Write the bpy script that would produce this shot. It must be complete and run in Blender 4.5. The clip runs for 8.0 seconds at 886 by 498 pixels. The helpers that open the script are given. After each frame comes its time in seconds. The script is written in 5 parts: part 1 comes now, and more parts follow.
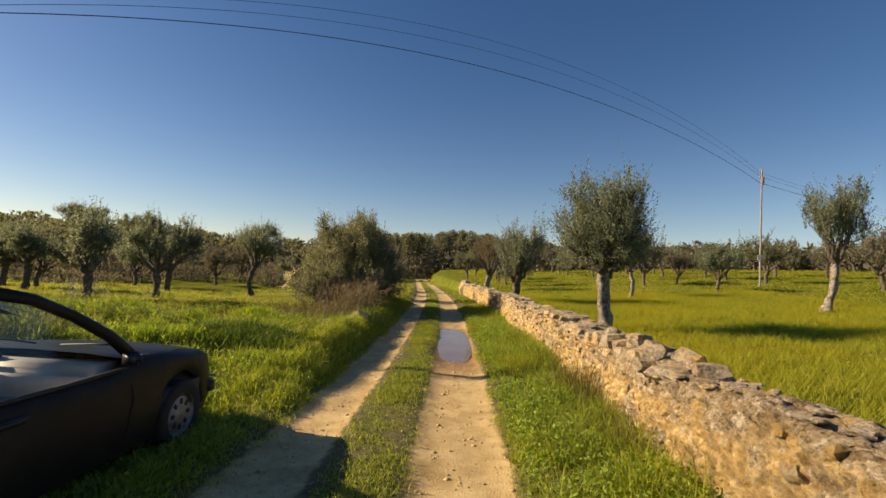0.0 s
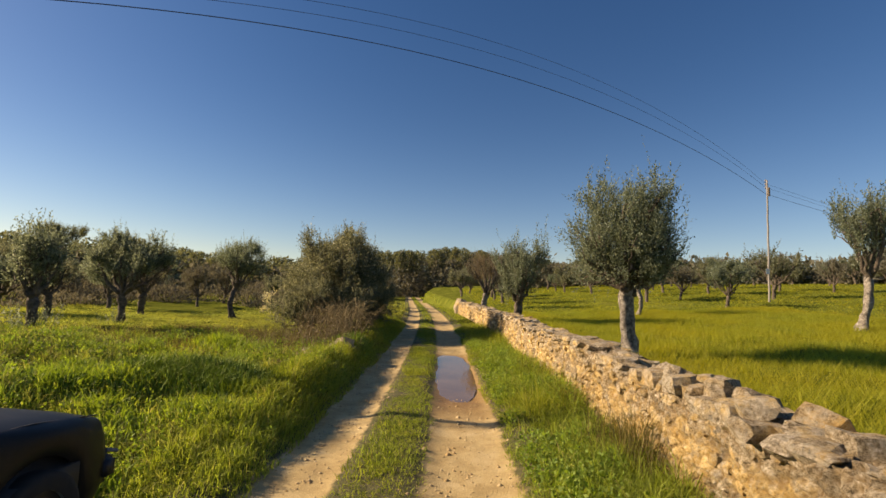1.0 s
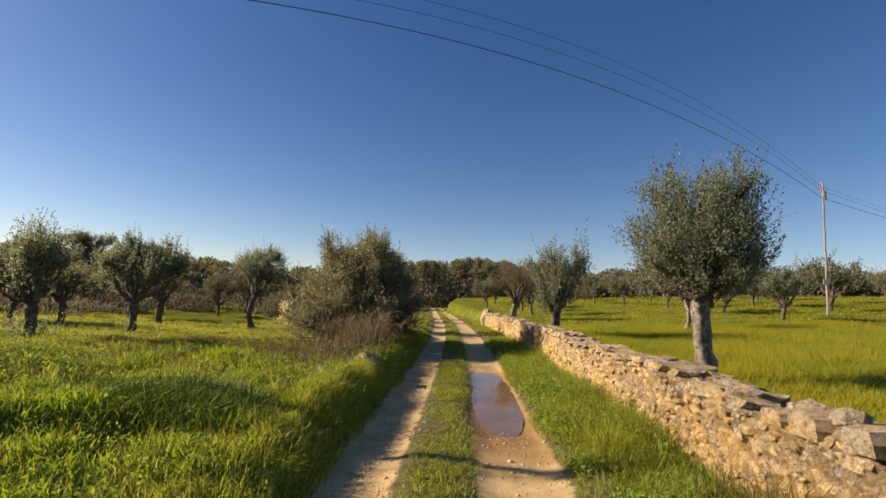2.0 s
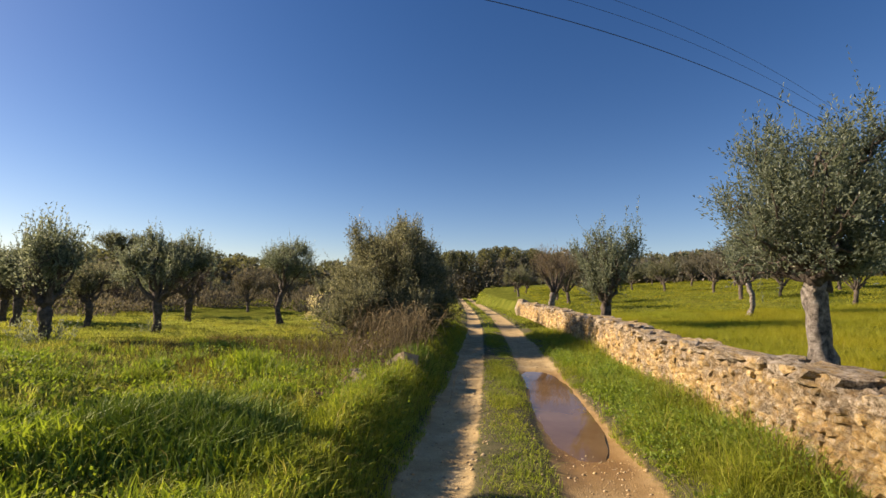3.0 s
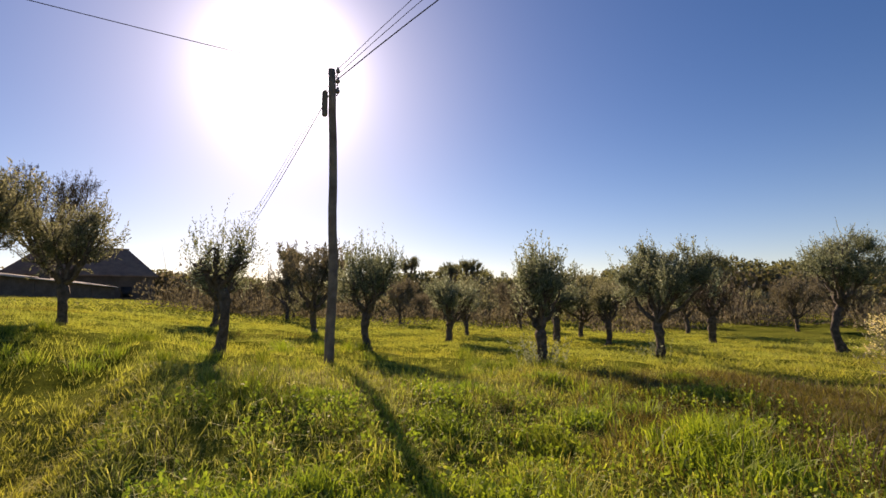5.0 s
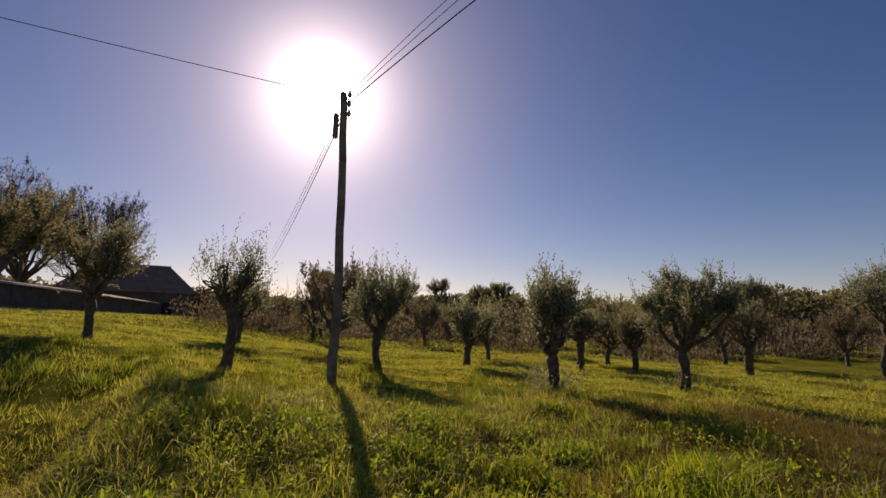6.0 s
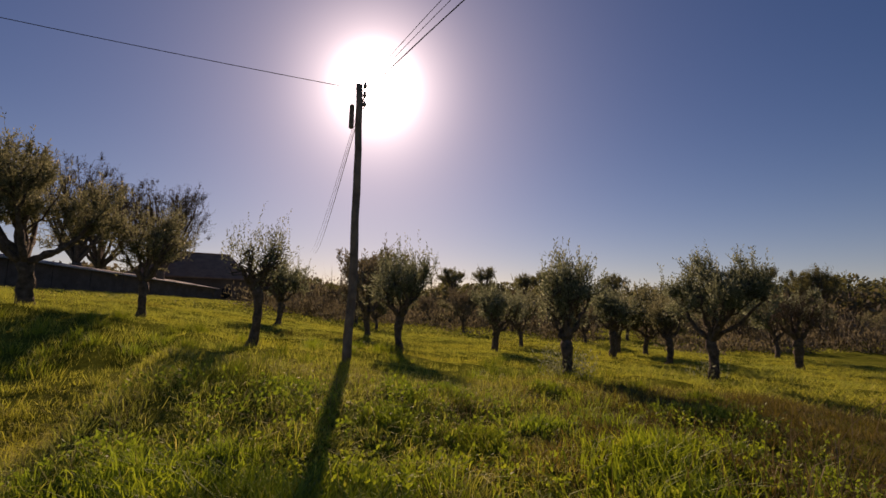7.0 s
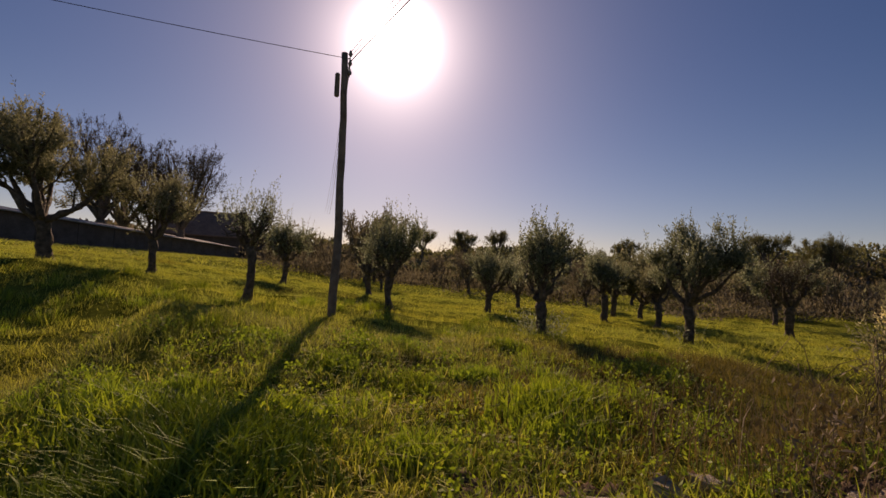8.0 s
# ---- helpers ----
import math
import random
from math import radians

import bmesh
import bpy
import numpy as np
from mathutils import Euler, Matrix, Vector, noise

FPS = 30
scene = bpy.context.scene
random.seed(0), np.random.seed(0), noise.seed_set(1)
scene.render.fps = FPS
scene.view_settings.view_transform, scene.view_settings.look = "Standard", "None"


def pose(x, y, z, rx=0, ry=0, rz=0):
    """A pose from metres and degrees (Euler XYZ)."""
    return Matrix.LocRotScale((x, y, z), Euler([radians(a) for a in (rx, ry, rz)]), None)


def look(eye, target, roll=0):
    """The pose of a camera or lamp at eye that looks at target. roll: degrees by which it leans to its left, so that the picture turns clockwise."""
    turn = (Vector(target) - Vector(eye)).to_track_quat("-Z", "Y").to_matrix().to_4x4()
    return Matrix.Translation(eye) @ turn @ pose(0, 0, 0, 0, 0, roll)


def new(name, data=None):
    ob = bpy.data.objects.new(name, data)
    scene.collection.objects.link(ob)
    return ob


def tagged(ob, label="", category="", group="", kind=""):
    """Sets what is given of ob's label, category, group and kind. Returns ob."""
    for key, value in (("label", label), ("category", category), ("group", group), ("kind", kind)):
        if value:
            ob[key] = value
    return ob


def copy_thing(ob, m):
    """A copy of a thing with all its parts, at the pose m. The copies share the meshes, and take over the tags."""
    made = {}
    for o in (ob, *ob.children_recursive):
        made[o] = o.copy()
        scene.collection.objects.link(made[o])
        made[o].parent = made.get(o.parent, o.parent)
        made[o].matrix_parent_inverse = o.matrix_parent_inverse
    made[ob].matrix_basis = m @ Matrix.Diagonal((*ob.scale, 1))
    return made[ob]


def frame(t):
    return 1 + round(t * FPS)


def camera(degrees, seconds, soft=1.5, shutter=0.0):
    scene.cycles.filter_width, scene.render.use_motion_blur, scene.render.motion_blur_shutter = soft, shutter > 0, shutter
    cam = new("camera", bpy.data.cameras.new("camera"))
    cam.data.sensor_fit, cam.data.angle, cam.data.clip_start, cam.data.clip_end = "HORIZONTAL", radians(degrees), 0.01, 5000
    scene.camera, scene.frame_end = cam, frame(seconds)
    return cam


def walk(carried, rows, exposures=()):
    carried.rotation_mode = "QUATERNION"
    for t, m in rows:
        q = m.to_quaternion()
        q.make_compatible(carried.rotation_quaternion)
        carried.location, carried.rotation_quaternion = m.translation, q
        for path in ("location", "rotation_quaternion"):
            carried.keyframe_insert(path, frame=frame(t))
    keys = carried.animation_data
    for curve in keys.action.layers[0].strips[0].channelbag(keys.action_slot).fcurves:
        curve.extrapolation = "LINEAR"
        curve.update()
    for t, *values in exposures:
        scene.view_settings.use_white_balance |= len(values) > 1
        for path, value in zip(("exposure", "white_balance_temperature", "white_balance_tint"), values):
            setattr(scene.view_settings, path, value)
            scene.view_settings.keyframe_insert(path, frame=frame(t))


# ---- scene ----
cam = camera(87.0, 8.0)
PATH = [
    (0.0, (0.002, 0.002, 1.625), (-0.141, 4.993, 1.879), 2.93),
    (0.2, (-0.075, 0.266, 1.691), (-0.258, 5.253, 2.004), 5.07),
    (0.5, (-0.089, 0.774, 1.672), (-0.106, 5.770, 1.883), 4.20),
    (1.0, (-0.143, 1.433, 1.658), (-0.211, 6.413, 2.102), 2.31),
    (1.3, (-0.227, 1.823, 1.675), (-0.548, 6.791, 2.139), 0.31),
    (1.5, (-0.323, 2.120, 1.665), (-0.818, 7.072, 2.146), 0.65),
    (1.7, (-0.375, 2.417, 1.600), (-0.668, 7.376, 2.173), 2.52),
    (2.8, (-0.709, 3.496, 1.668), (-1.114, 8.461, 2.097), 3.04),
    (3.0, (-0.851, 3.889, 1.613), (-1.424, 8.837, 2.052), 1.19),
    (3.5, (-1.031, 4.701, 1.574), (-2.028, 9.573, 2.089), 0.11),
    (4.0, (-1.224, 5.200, 1.610), (-3.823, 9.455, 1.989), -1.80),
    (4.5, (-1.237, 6.400, 1.625), (-5.421, 9.123, 1.923), -3.80),
    (4.7, (-1.440, 6.560, 1.666), (-5.878, 8.820, 2.113), -3.20),
    (5.8, (-1.476, 7.135, 1.736), (-6.150, 8.772, 2.419), 0.97),
    (6.0, (-1.371, 7.234, 1.699), (-6.047, 8.808, 2.507), 0.53),
    (6.5, (-1.224, 7.538, 1.647), (-6.020, 8.751, 2.372), 0.17),
    (7.0, (-0.939, 7.897, 1.593), (-5.777, 8.960, 2.276), 1.35),
    (7.5, (-0.548, 8.221, 1.600), (-5.419, 9.206, 2.155), -0.74),
    (8.0, (-0.273, 8.568, 1.611), (-5.185, 9.459, 1.887), 2.44),
]
EXPOSURES = [(0.0, 0.72, 8450, 21), (3.5, 0.82, 7250, 25), (4.5, 0.84, 7550, 27), (6.0, -0.03, 8200, 38), (8.0, -0.3, 8500, 40)]
walk(cam, [(t, look(eye, target, roll)) for t, eye, target, roll in PATH], EXPOSURES)

# ---- world and sun ----
SUN_AZ, SUN_EL = radians(86.8), radians(26.5)   # azimuth counted from +y towards -x
SUN_DIR = Vector((-math.sin(SUN_AZ) * math.cos(SUN_EL), math.cos(SUN_AZ) * math.cos(SUN_EL), math.sin(SUN_EL)))


def build_world():
    world = bpy.data.worlds.new("sky")
    scene.world = world
    world.use_nodes = True
    nt = world.node_tree
    nt.nodes.clear()
    out = nt.nodes.new("ShaderNodeOutputWorld")
    back = nt.nodes.new("ShaderNodeBackground")
    sky = nt.nodes.new("ShaderNodeTexSky")
    sky.sky_type = "NISHITA"
    sky.sun_disc = False
    sky.sun_elevation = SUN_EL
    sky.sun_rotation = -SUN_AZ
    sky.altitude = 100.0
    sky.air_density = 1.0
    sky.dust_density = 0.3
    sky.ozone_density = 3.0
    # circumsolar glow of hazy air
    coord = nt.nodes.new("ShaderNodeTexCoord")
    dot = nt.nodes.new("ShaderNodeVectorMath")
    dot.operation = "DOT_PRODUCT"
    dot.inputs[1].default_value = SUN_DIR
    nt.links.new(coord.outputs["Generated"], dot.inputs[0])
    total = None
    for power, gain in ((900.0, 130.0), (160.0, 18.0), (28.0, 2.4), (6.0, 0.55)):
        top = nt.nodes.new("ShaderNodeMath")
        top.operation = "MAXIMUM"
        top.inputs[1].default_value = 0.0
        nt.links.new(dot.outputs["Value"], top.inputs[0])
        po = nt.nodes.new("ShaderNodeMath")
        po.operation = "POWER"
        po.inputs[1].default_value = power
        nt.links.new(top.outputs[0], po.inputs[0])
        mul = nt.nodes.new("ShaderNodeMath")
        mul.operation = "MULTIPLY"
        mul.inputs[1].default_value = gain
        nt.links.new(po.outputs[0], mul.inputs[0])
        if total is None:
            total = mul
        else:
            add = nt.nodes.new("ShaderNodeMath")
            nt.links.new(total.outputs[0], add.inputs[0])
            nt.links.new(mul.outputs[0], add.inputs[1])
            total = add
    tint = nt.nodes.new("ShaderNodeVectorMath")
    tint.operation = "SCALE"
    tint.inputs[0].default_value = (0.92, 0.97, 1.0)
    nt.links.new(total.outputs[0], tint.inputs["Scale"])
    both = nt.nodes.new("ShaderNodeVectorMath")
    rich = nt.nodes.new("ShaderNodeHueSaturation")
    rich.inputs["Saturation"].default_value = 1.3
    rich.inputs["Hue"].default_value = 0.507
    nt.links.new(sky.outputs[0], rich.inputs["Color"])
    nt.links.new(rich.outputs[0], both.inputs[0])
    # pale haze low over the horizon
    parts = nt.nodes.new("ShaderNodeSeparateXYZ")
    nt.links.new(coord.outputs["Generated"], parts.inputs[0])
    fade = nt.nodes.new("ShaderNodeMapRange")
    fade.inputs[1].default_value, fade.inputs[2].default_value = 0.0, 0.45
    fade.inputs[3].default_value, fade.inputs[4].default_value = 1.0, 0.0
    nt.links.new(parts.outputs["Z"], fade.inputs[0])
    soft = nt.nodes.new("ShaderNodeMath")
    soft.operation = "POWER"
    soft.inputs[1].default_value = 2.5
    nt.links.new(fade.outputs[0], soft.inputs[0])
    haze = nt.nodes.new("ShaderNodeVectorMath")
    haze.operation = "SCALE"
    haze.inputs[0].default_value = (0.36, 0.85, 1.6)
    nt.links.new(soft.outputs[0], haze.inputs["Scale"])
    veil = nt.nodes.new("ShaderNodeVectorMath")
    nt.links.new(tint.outputs[0], veil.inputs[0])
    nt.links.new(haze.outputs[0], veil.inputs[1])
    nt.links.new(veil.outputs[0], both.inputs[1])
    nt.links.new(both.outputs[0], back.inputs[0])
    back.inputs[1].default_value = 0.066
    nt.links.new(back.outputs[0], out.inputs[0])


build_world()
sun_data = bpy.data.lights.new("sun", "SUN")
sun_data.energy = 4.8
sun_data.angle = radians(0.55)
sun_data.color = (1.0, 0.88, 0.66)
sun = new("sun", sun_data)
sun.matrix_world = look(SUN_DIR * 50, (0, 0, 0))


# ---- materials ----
def material(name):
    m = bpy.data.materials.new(name)
    m.use_nodes = True
    nt = m.node_tree
    return m, nt, nt.nodes["Principled BSDF"]


def node(nt, kind, **values):
    n = nt.nodes.new(kind)
    for key, value in values.items():
        n.inputs[key].default_value = value
    return n


def ramp(nt, source, stops):
    r = nt.nodes.new("ShaderNodeValToRGB")
    while len(r.color_ramp.elements) < len(stops):
        r.color_ramp.elements.new(0.5)
    for e, (p, c) in zip(r.color_ramp.elements, stops):
        e.position, e.color = p, (*c, 1)
    nt.links.new(source, r.inputs[0])
    return r.outputs[0]


def mixed(nt, fac, a, b, mode="MIX"):
    m = nt.nodes.new("ShaderNodeMix")
    m.data_type, m.blend_type = "RGBA", mode
    for socket, value in ((m.inputs[0], fac), (m.inputs[6], a), (m.inputs[7], b)):
        if isinstance(value, bpy.types.NodeSocket):
            nt.links.new(value, socket)
        elif isinstance(value, tuple):
            socket.default_value = (*value, 1)
        else:
            socket.default_value = value
    return m.outputs[2]


def place_of(nt):
    return nt.nodes.new("ShaderNodeNewGeometry").outputs["Position"]


def noisy(nt, scale, detail=6.0, rough=0.6, vector=None):
    n = node(nt, "ShaderNodeTexNoise", Scale=scale, Detail=detail, Roughness=rough)
    nt.links.new(vector or place_of(nt), n.inputs["Vector"])
    return n.outputs["Fac"]


def bump(nt, bsdf, height, strength, distance):
    b = node(nt, "ShaderNodeBump", Strength=strength, Distance=distance)
    nt.links.new(height, b.inputs["Height"])
    nt.links.new(b.outputs[0], bsdf.inputs["Normal"])


def leafy(name, dark, light, other, translucency=0.35, rough=0.55, patch=0.0, shine=(1.5, 1.45, 0.6), spec=0.3, warm=(1.25, 1.05, 0.7)):
    """Leaves or blades: each one its own tint, with light shining through."""
    m, nt, bsdf = material(name)
    island = nt.nodes.new("ShaderNodeNewGeometry").outputs["Random Per Island"]
    col = ramp(nt, island, ((0.0, dark), (0.55, light), (0.92, light), (1.0, other)))
    big = noisy(nt, 0.35, 3.0)
    col = mixed(nt, ramp(nt, big, ((0.35, (0, 0, 0)), (0.68, (1, 1, 1)))), col, mixed(nt, 1.0, col, warm, "MULTIPLY"))
    if patch:
        dry = noisy(nt, 0.8, 4.0)
        col = mixed(nt, ramp(nt, dry, ((0.56, (0, 0, 0)), (0.72, (patch, patch, patch)))), col, other)
    nt.links.new(col, bsdf.inputs["Base Color"])
    bsdf.inputs["Roughness"].default_value = rough
    bsdf.inputs["Specular IOR Level"].default_value = spec
    trans = nt.nodes.new("ShaderNodeBsdfTranslucent")
    nt.links.new(mixed(nt, 1.0, col, shine, "MULTIPLY"), trans.inputs[0])
    mix = nt.nodes.new("ShaderNodeMixShader")
    mix.inputs[0].default_value = translucency
    nt.links.new(bsdf.outputs[0], mix.inputs[1])
    nt.links.new(trans.outputs[0], mix.inputs[2])
    nt.links.new(mix.outputs[0], nt.nodes["Material Output"].inputs[0])
    return m


def surface(name, stops, scale, rough=0.85, fine=40.0, bump_strength=0.5, bump_distance=0.02, vary=0.0, metal=0.0, object_space=False, spec=0.5):
    """A rough mineral or wooden surface: colour patches, grain and relief."""
    m, nt, bsdf = material(name)
    vec = None
    if object_space:
        vec = nt.nodes.new("ShaderNodeTexCoord").outputs["Object"]
    col = ramp(nt, noisy(nt, scale, 8.0, 0.62, vec), stops)
    grain = noisy(nt, fine, 5.0, 0.7, vec)
    col = mixed(nt, 0.55, col, ramp(nt, grain, ((0.3, (0.45, 0.45, 0.45)), (0.7, (1.0, 1.0, 1.0)))), "MULTIPLY")
    if vary:
        total = nt.nodes.new("ShaderNodeMath")
        nt.links.new(nt.nodes.new("ShaderNodeObjectInfo").outputs["Random"], total.inputs[0])
        nt.links.new(nt.nodes.new("ShaderNodeNewGeometry").outputs["Random Per Island"], total.inputs[1])
        part_of = nt.nodes.new("ShaderNodeMath")
        part_of.operation = "FRACT"
        nt.links.new(total.outputs[0], part_of.inputs[0])
        col = mixed(nt, 1.0, col, ramp(nt, part_of.outputs[0], ((0.0, (1 - 1.6 * vary, 1 - 1.7 * vary, 1 - 1.8 * vary)), (0.35, (1.0, 0.92, 0.78)), (0.6, (1.0, 1.0, 1.0)), (0.8, (0.9, 0.93, 0.98)), (1.0, (1 + vary, 1 + vary * 0.9, 1 + vary * 0.7)))), "MULTIPLY")
    nt.links.new(col, bsdf.inputs["Base Color"])
    bsdf.inputs["Roughness"].default_value = rough
    bsdf.inputs["Metallic"].default_value = metal
    bsdf.inputs["Specular IOR Level"].default_value = spec
    bump(nt, bsdf, grain, bump_strength, bump_distance)
    return m


def plain(name, color, rough=0.5, metal=0.0, coat=0.0, dirt=0.0):
    m, nt, bsdf = material(name)
    col = ramp(nt, noisy(nt, 14.0, 5.0), ((0.3, tuple(c * (1 - dirt) for c in color)), (0.7, color)))
    nt.links.new(col, bsdf.inputs["Base Color"])
    bsdf.inputs["Roughness"].default_value = rough
    bsdf.inputs["Metallic"].default_value = metal
    bsdf.inputs["Coat Weight"].default_value = coat
    return m


def glass(name, tint=(0.9, 0.95, 0.93)):
    m, nt, bsdf = material(name)
    nt.nodes.remove(bsdf)
    clear = nt.nodes.new("ShaderNodeBsdfTransparent")
    clear.inputs[0].default_value = (*tint, 1)
    gloss = nt.nodes.new("ShaderNodeBsdfGlossy")
    gloss.inputs["Roughness"].default_value = 0.03
    mix = nt.nodes.new("ShaderNodeMixShader")
    mix.inputs[0].default_value = 0.07
    nt.links.new(clear.outputs[0], mix.inputs[1])
    nt.links.new(gloss.outputs[0], mix.inputs[2])
    nt.links.new(mix.outputs[0], nt.nodes["Material Output"].inputs[0])
    return m


GRASS = leafy("field_grass", (0.16, 0.19, 0.050), (0.42, 0.455, 0.115), (0.48, 0.43, 0.18), 0.44, 0.7, 0.2, spec=0.16, shine=(1.18, 1.26, 0.75), warm=(1.2, 1.05, 0.8))
CEREAL = leafy("young_cereal", (0.16, 0.19, 0.024), (0.31, 0.35, 0.044), (0.37, 0.35, 0.075), 0.5, 0.6)
VERGE = leafy("verge_grass", (0.11, 0.16, 0.032), (0.30, 0.375, 0.072), (0.38, 0.35, 0.16), 0.48, 0.65, spec=0.2, shine=(1.35, 1.4, 0.75))
WEED = leafy("broad_weed", (0.085, 0.16, 0.036), (0.21, 0.325, 0.07), (0.29, 0.37, 0.12), 0.45, 0.6, spec=0.25)
RANK = leafy("rank_grass", (0.07, 0.07, 0.03), (0.155, 0.145, 0.062), (0.27, 0.22, 0.13), 0.35, 0.75, spec=0.12)
DRY = leafy("dry_stalks", (0.09, 0.07, 0.045), (0.22, 0.18, 0.125), (0.34, 0.29, 0.21), 0.15, 0.8)
OLIVE = leafy("olive_leaves", (0.07, 0.09, 0.062), (0.21, 0.25, 0.18), (0.46, 0.51, 0.44), 0.5, 0.6, shine=(1.45, 1.38, 1.1), spec=0.12, warm=(0.92, 0.95, 0.9))
OLIVE_DUSTY = leafy("dusty_olive_leaves", (0.07, 0.082, 0.055), (0.20, 0.225, 0.155), (0.44, 0.45, 0.37), 0.5, 0.7, shine=(1.45, 1.35, 1.05), spec=0.1, warm=(1.06, 1.0, 0.9))
# Lightened needles: haze over the far woods is put into the base colour.
PINE = leafy("hazed_pine_needles", (0.085, 0.097, 0.072), (0.18, 0.192, 0.145), (0.25, 0.24, 0.19), 0.35, 0.85, spec=0.05, warm=(1.0, 0.98, 0.95))
TUSSOCK = leafy("dark_tussock", (0.09, 0.15, 0.03), (0.21, 0.30, 0.06), (0.30, 0.36, 0.11), 0.28, 0.8, spec=0.08)
# Darker leaf colour that stands in for the shaded side of one clump.
SHADED_CLUMP = leafy("shaded_clump_leaves", (0.06, 0.12, 0.024), (0.165, 0.275, 0.055), (0.29, 0.36, 0.12), 0.10, 0.65, spec=0.22)
# Pale bare brush; distance haze is put into its base colour too.
BRUSH = leafy("hazed_winter_brush", (0.105, 0.105, 0.083), (0.20, 0.198, 0.155), (0.29, 0.275, 0.225), 0.35, 0.85, spec=0.05, shine=(1.3, 1.15, 0.85), warm=(1.0, 1.0, 0.95))
BRAMBLE = leafy("bramble_stems", (0.10, 0.082, 0.045), (0.23, 0.185, 0.105), (0.38, 0.32, 0.20), 0.1, 0.85, spec=0.1, warm=(1.0, 1.0, 1.0))
BLOSSOM = leafy("white_blossom", (0.55, 0.54, 0.48), (0.78, 0.77, 0.72), (0.8, 0.8, 0.78), 0.3, 0.8, spec=0.1)
BARE = leafy("bare_twigs", (0.05, 0.042, 0.032), (0.10, 0.085, 0.066), (0.16, 0.12, 0.07), 0.05, 0.8)
# Lightened somewhat, so glare over the trunks is held in the bark colour.
BARK = surface("olive_bark", ((0.3, (0.05, 0.039, 0.03)), (0.55, (0.145, 0.118, 0.092)), (0.75, (0.26, 0.22, 0.18))), 9.0, 0.9, 55.0, 0.9, 0.03)
PALE_BARK = surface("pale_olive_bark", ((0.34, (0.07, 0.06, 0.05)), (0.5, (0.27, 0.24, 0.20)), (0.68, (0.50, 0.47, 0.41))), 14.0, 0.9, 60.0, 1.0, 0.03)
POLE_WOOD = surface("pole_wood", ((0.3, (0.13, 0.10, 0.075)), (0.6, (0.26, 0.215, 0.17)), (0.8, (0.36, 0.31, 0.26))), 4.0, 0.9, 60.0, 0.6, 0.01)
def wall_stone(name, lichen, vary, core=False):
    """Ochre limestone weathered grey and white in blotches, with dark lichen; in the core, earth fills the joints."""
    m, nt, bsdf = material(name)
    warm = ramp(nt, noisy(nt, 24.0, 9.0, 0.75), ((0.34, (0.15, 0.09, 0.038)), (0.44, (0.47, 0.325, 0.13)), (0.55, (0.66, 0.51, 0.26)), (0.66, (0.80, 0.71, 0.50))))
    cool = ramp(nt, noisy(nt, 30.0, 9.0, 0.78), ((0.38, (0.075, 0.06, 0.04)), (0.47, (0.30, 0.245, 0.165)), (0.56, (0.48, 0.42, 0.32)), (0.66, (0.78, 0.73, 0.61))))
    blotch = noisy(nt, 3.2, 8.0, 0.7)
    if core:
        # lichen settles on the upper courses
        aged = nt.nodes.new("ShaderNodeAttribute")
        aged.attribute_name = "aged"
        more = nt.nodes.new("ShaderNodeMath")
        more.operation = "MULTIPLY_ADD"
        more.inputs[1].default_value = 0.13
        nt.links.new(aged.outputs["Fac"], more.inputs[0])
        nt.links.new(blotch, more.inputs[2])
        blotch = more.outputs[0]
    col = mixed(nt, ramp(nt, blotch, ((0.48 - lichen, (0, 0, 0)), (0.60 - lichen, (1, 1, 1)))), warm, cool)
    spots = noisy(nt, 48.0, 6.0, 0.8)
    if core:
        tint, gap = nt.nodes.new("ShaderNodeAttribute"), nt.nodes.new("ShaderNodeAttribute")
        tint.attribute_name, gap.attribute_name = "tint", "gap"
        shade = tint.outputs["Fac"]
    else:
        total = nt.nodes.new("ShaderNodeMath")
        nt.links.new(nt.nodes.new("ShaderNodeObjectInfo").outputs["Random"], total.inputs[0])
        nt.links.new(nt.nodes.new("ShaderNodeNewGeometry").outputs["Random Per Island"], total.inputs[1])
        part_of = nt.nodes.new("ShaderNodeMath")
        part_of.operation = "FRACT"
        nt.links.new(total.outputs[0], part_of.inputs[0])
        shade = part_of.outputs[0]
    col = mixed(nt, 1.0, col, ramp(nt, shade, ((0.0, (1 - vary, 1 - vary, 1 - vary)), (0.3, (1.0, 0.9, 0.74)), (0.6, (1.0, 0.97, 0.92)), (1.0, (1 + vary, 1 + vary * 0.95, 1 + vary * 0.88)))), "MULTIPLY")
    if core:
        earth = ramp(nt, noisy(nt, 20.0, 8.0, 0.7), ((0.35, (0.17, 0.105, 0.05)), (0.65, (0.42, 0.29, 0.14))))
        col = mixed(nt, gap.outputs["Fac"], col, earth)
    col = mixed(nt, ramp(nt, spots, ((0.55, (0, 0, 0)), (0.64, (0.85, 0.85, 0.85)))), col, (0.09, 0.075, 0.05))
    # pale crusts of lichen
    crust = noisy(nt, 9.0, 9.0, 0.72)
    col = mixed(nt, ramp(nt, crust, ((0.56 - lichen, (0, 0, 0)), (0.66 - lichen, (0.42, 0.42, 0.42)))), col, (0.62, 0.585, 0.50))
    moss = noisy(nt, 5.5, 7.0, 0.75)
    col = mixed(nt, ramp(nt, moss, ((0.60, (0, 0, 0)), (0.72, (0.45, 0.45, 0.45)))), col, (0.14, 0.125, 0.045))
    nt.links.new(col, bsdf.inputs["Base Color"])
    bsdf.inputs["Roughness"].default_value = 0.95
    bsdf.inputs["Specular IOR Level"].default_value = 0.12
    both = nt.nodes.new("ShaderNodeMath")
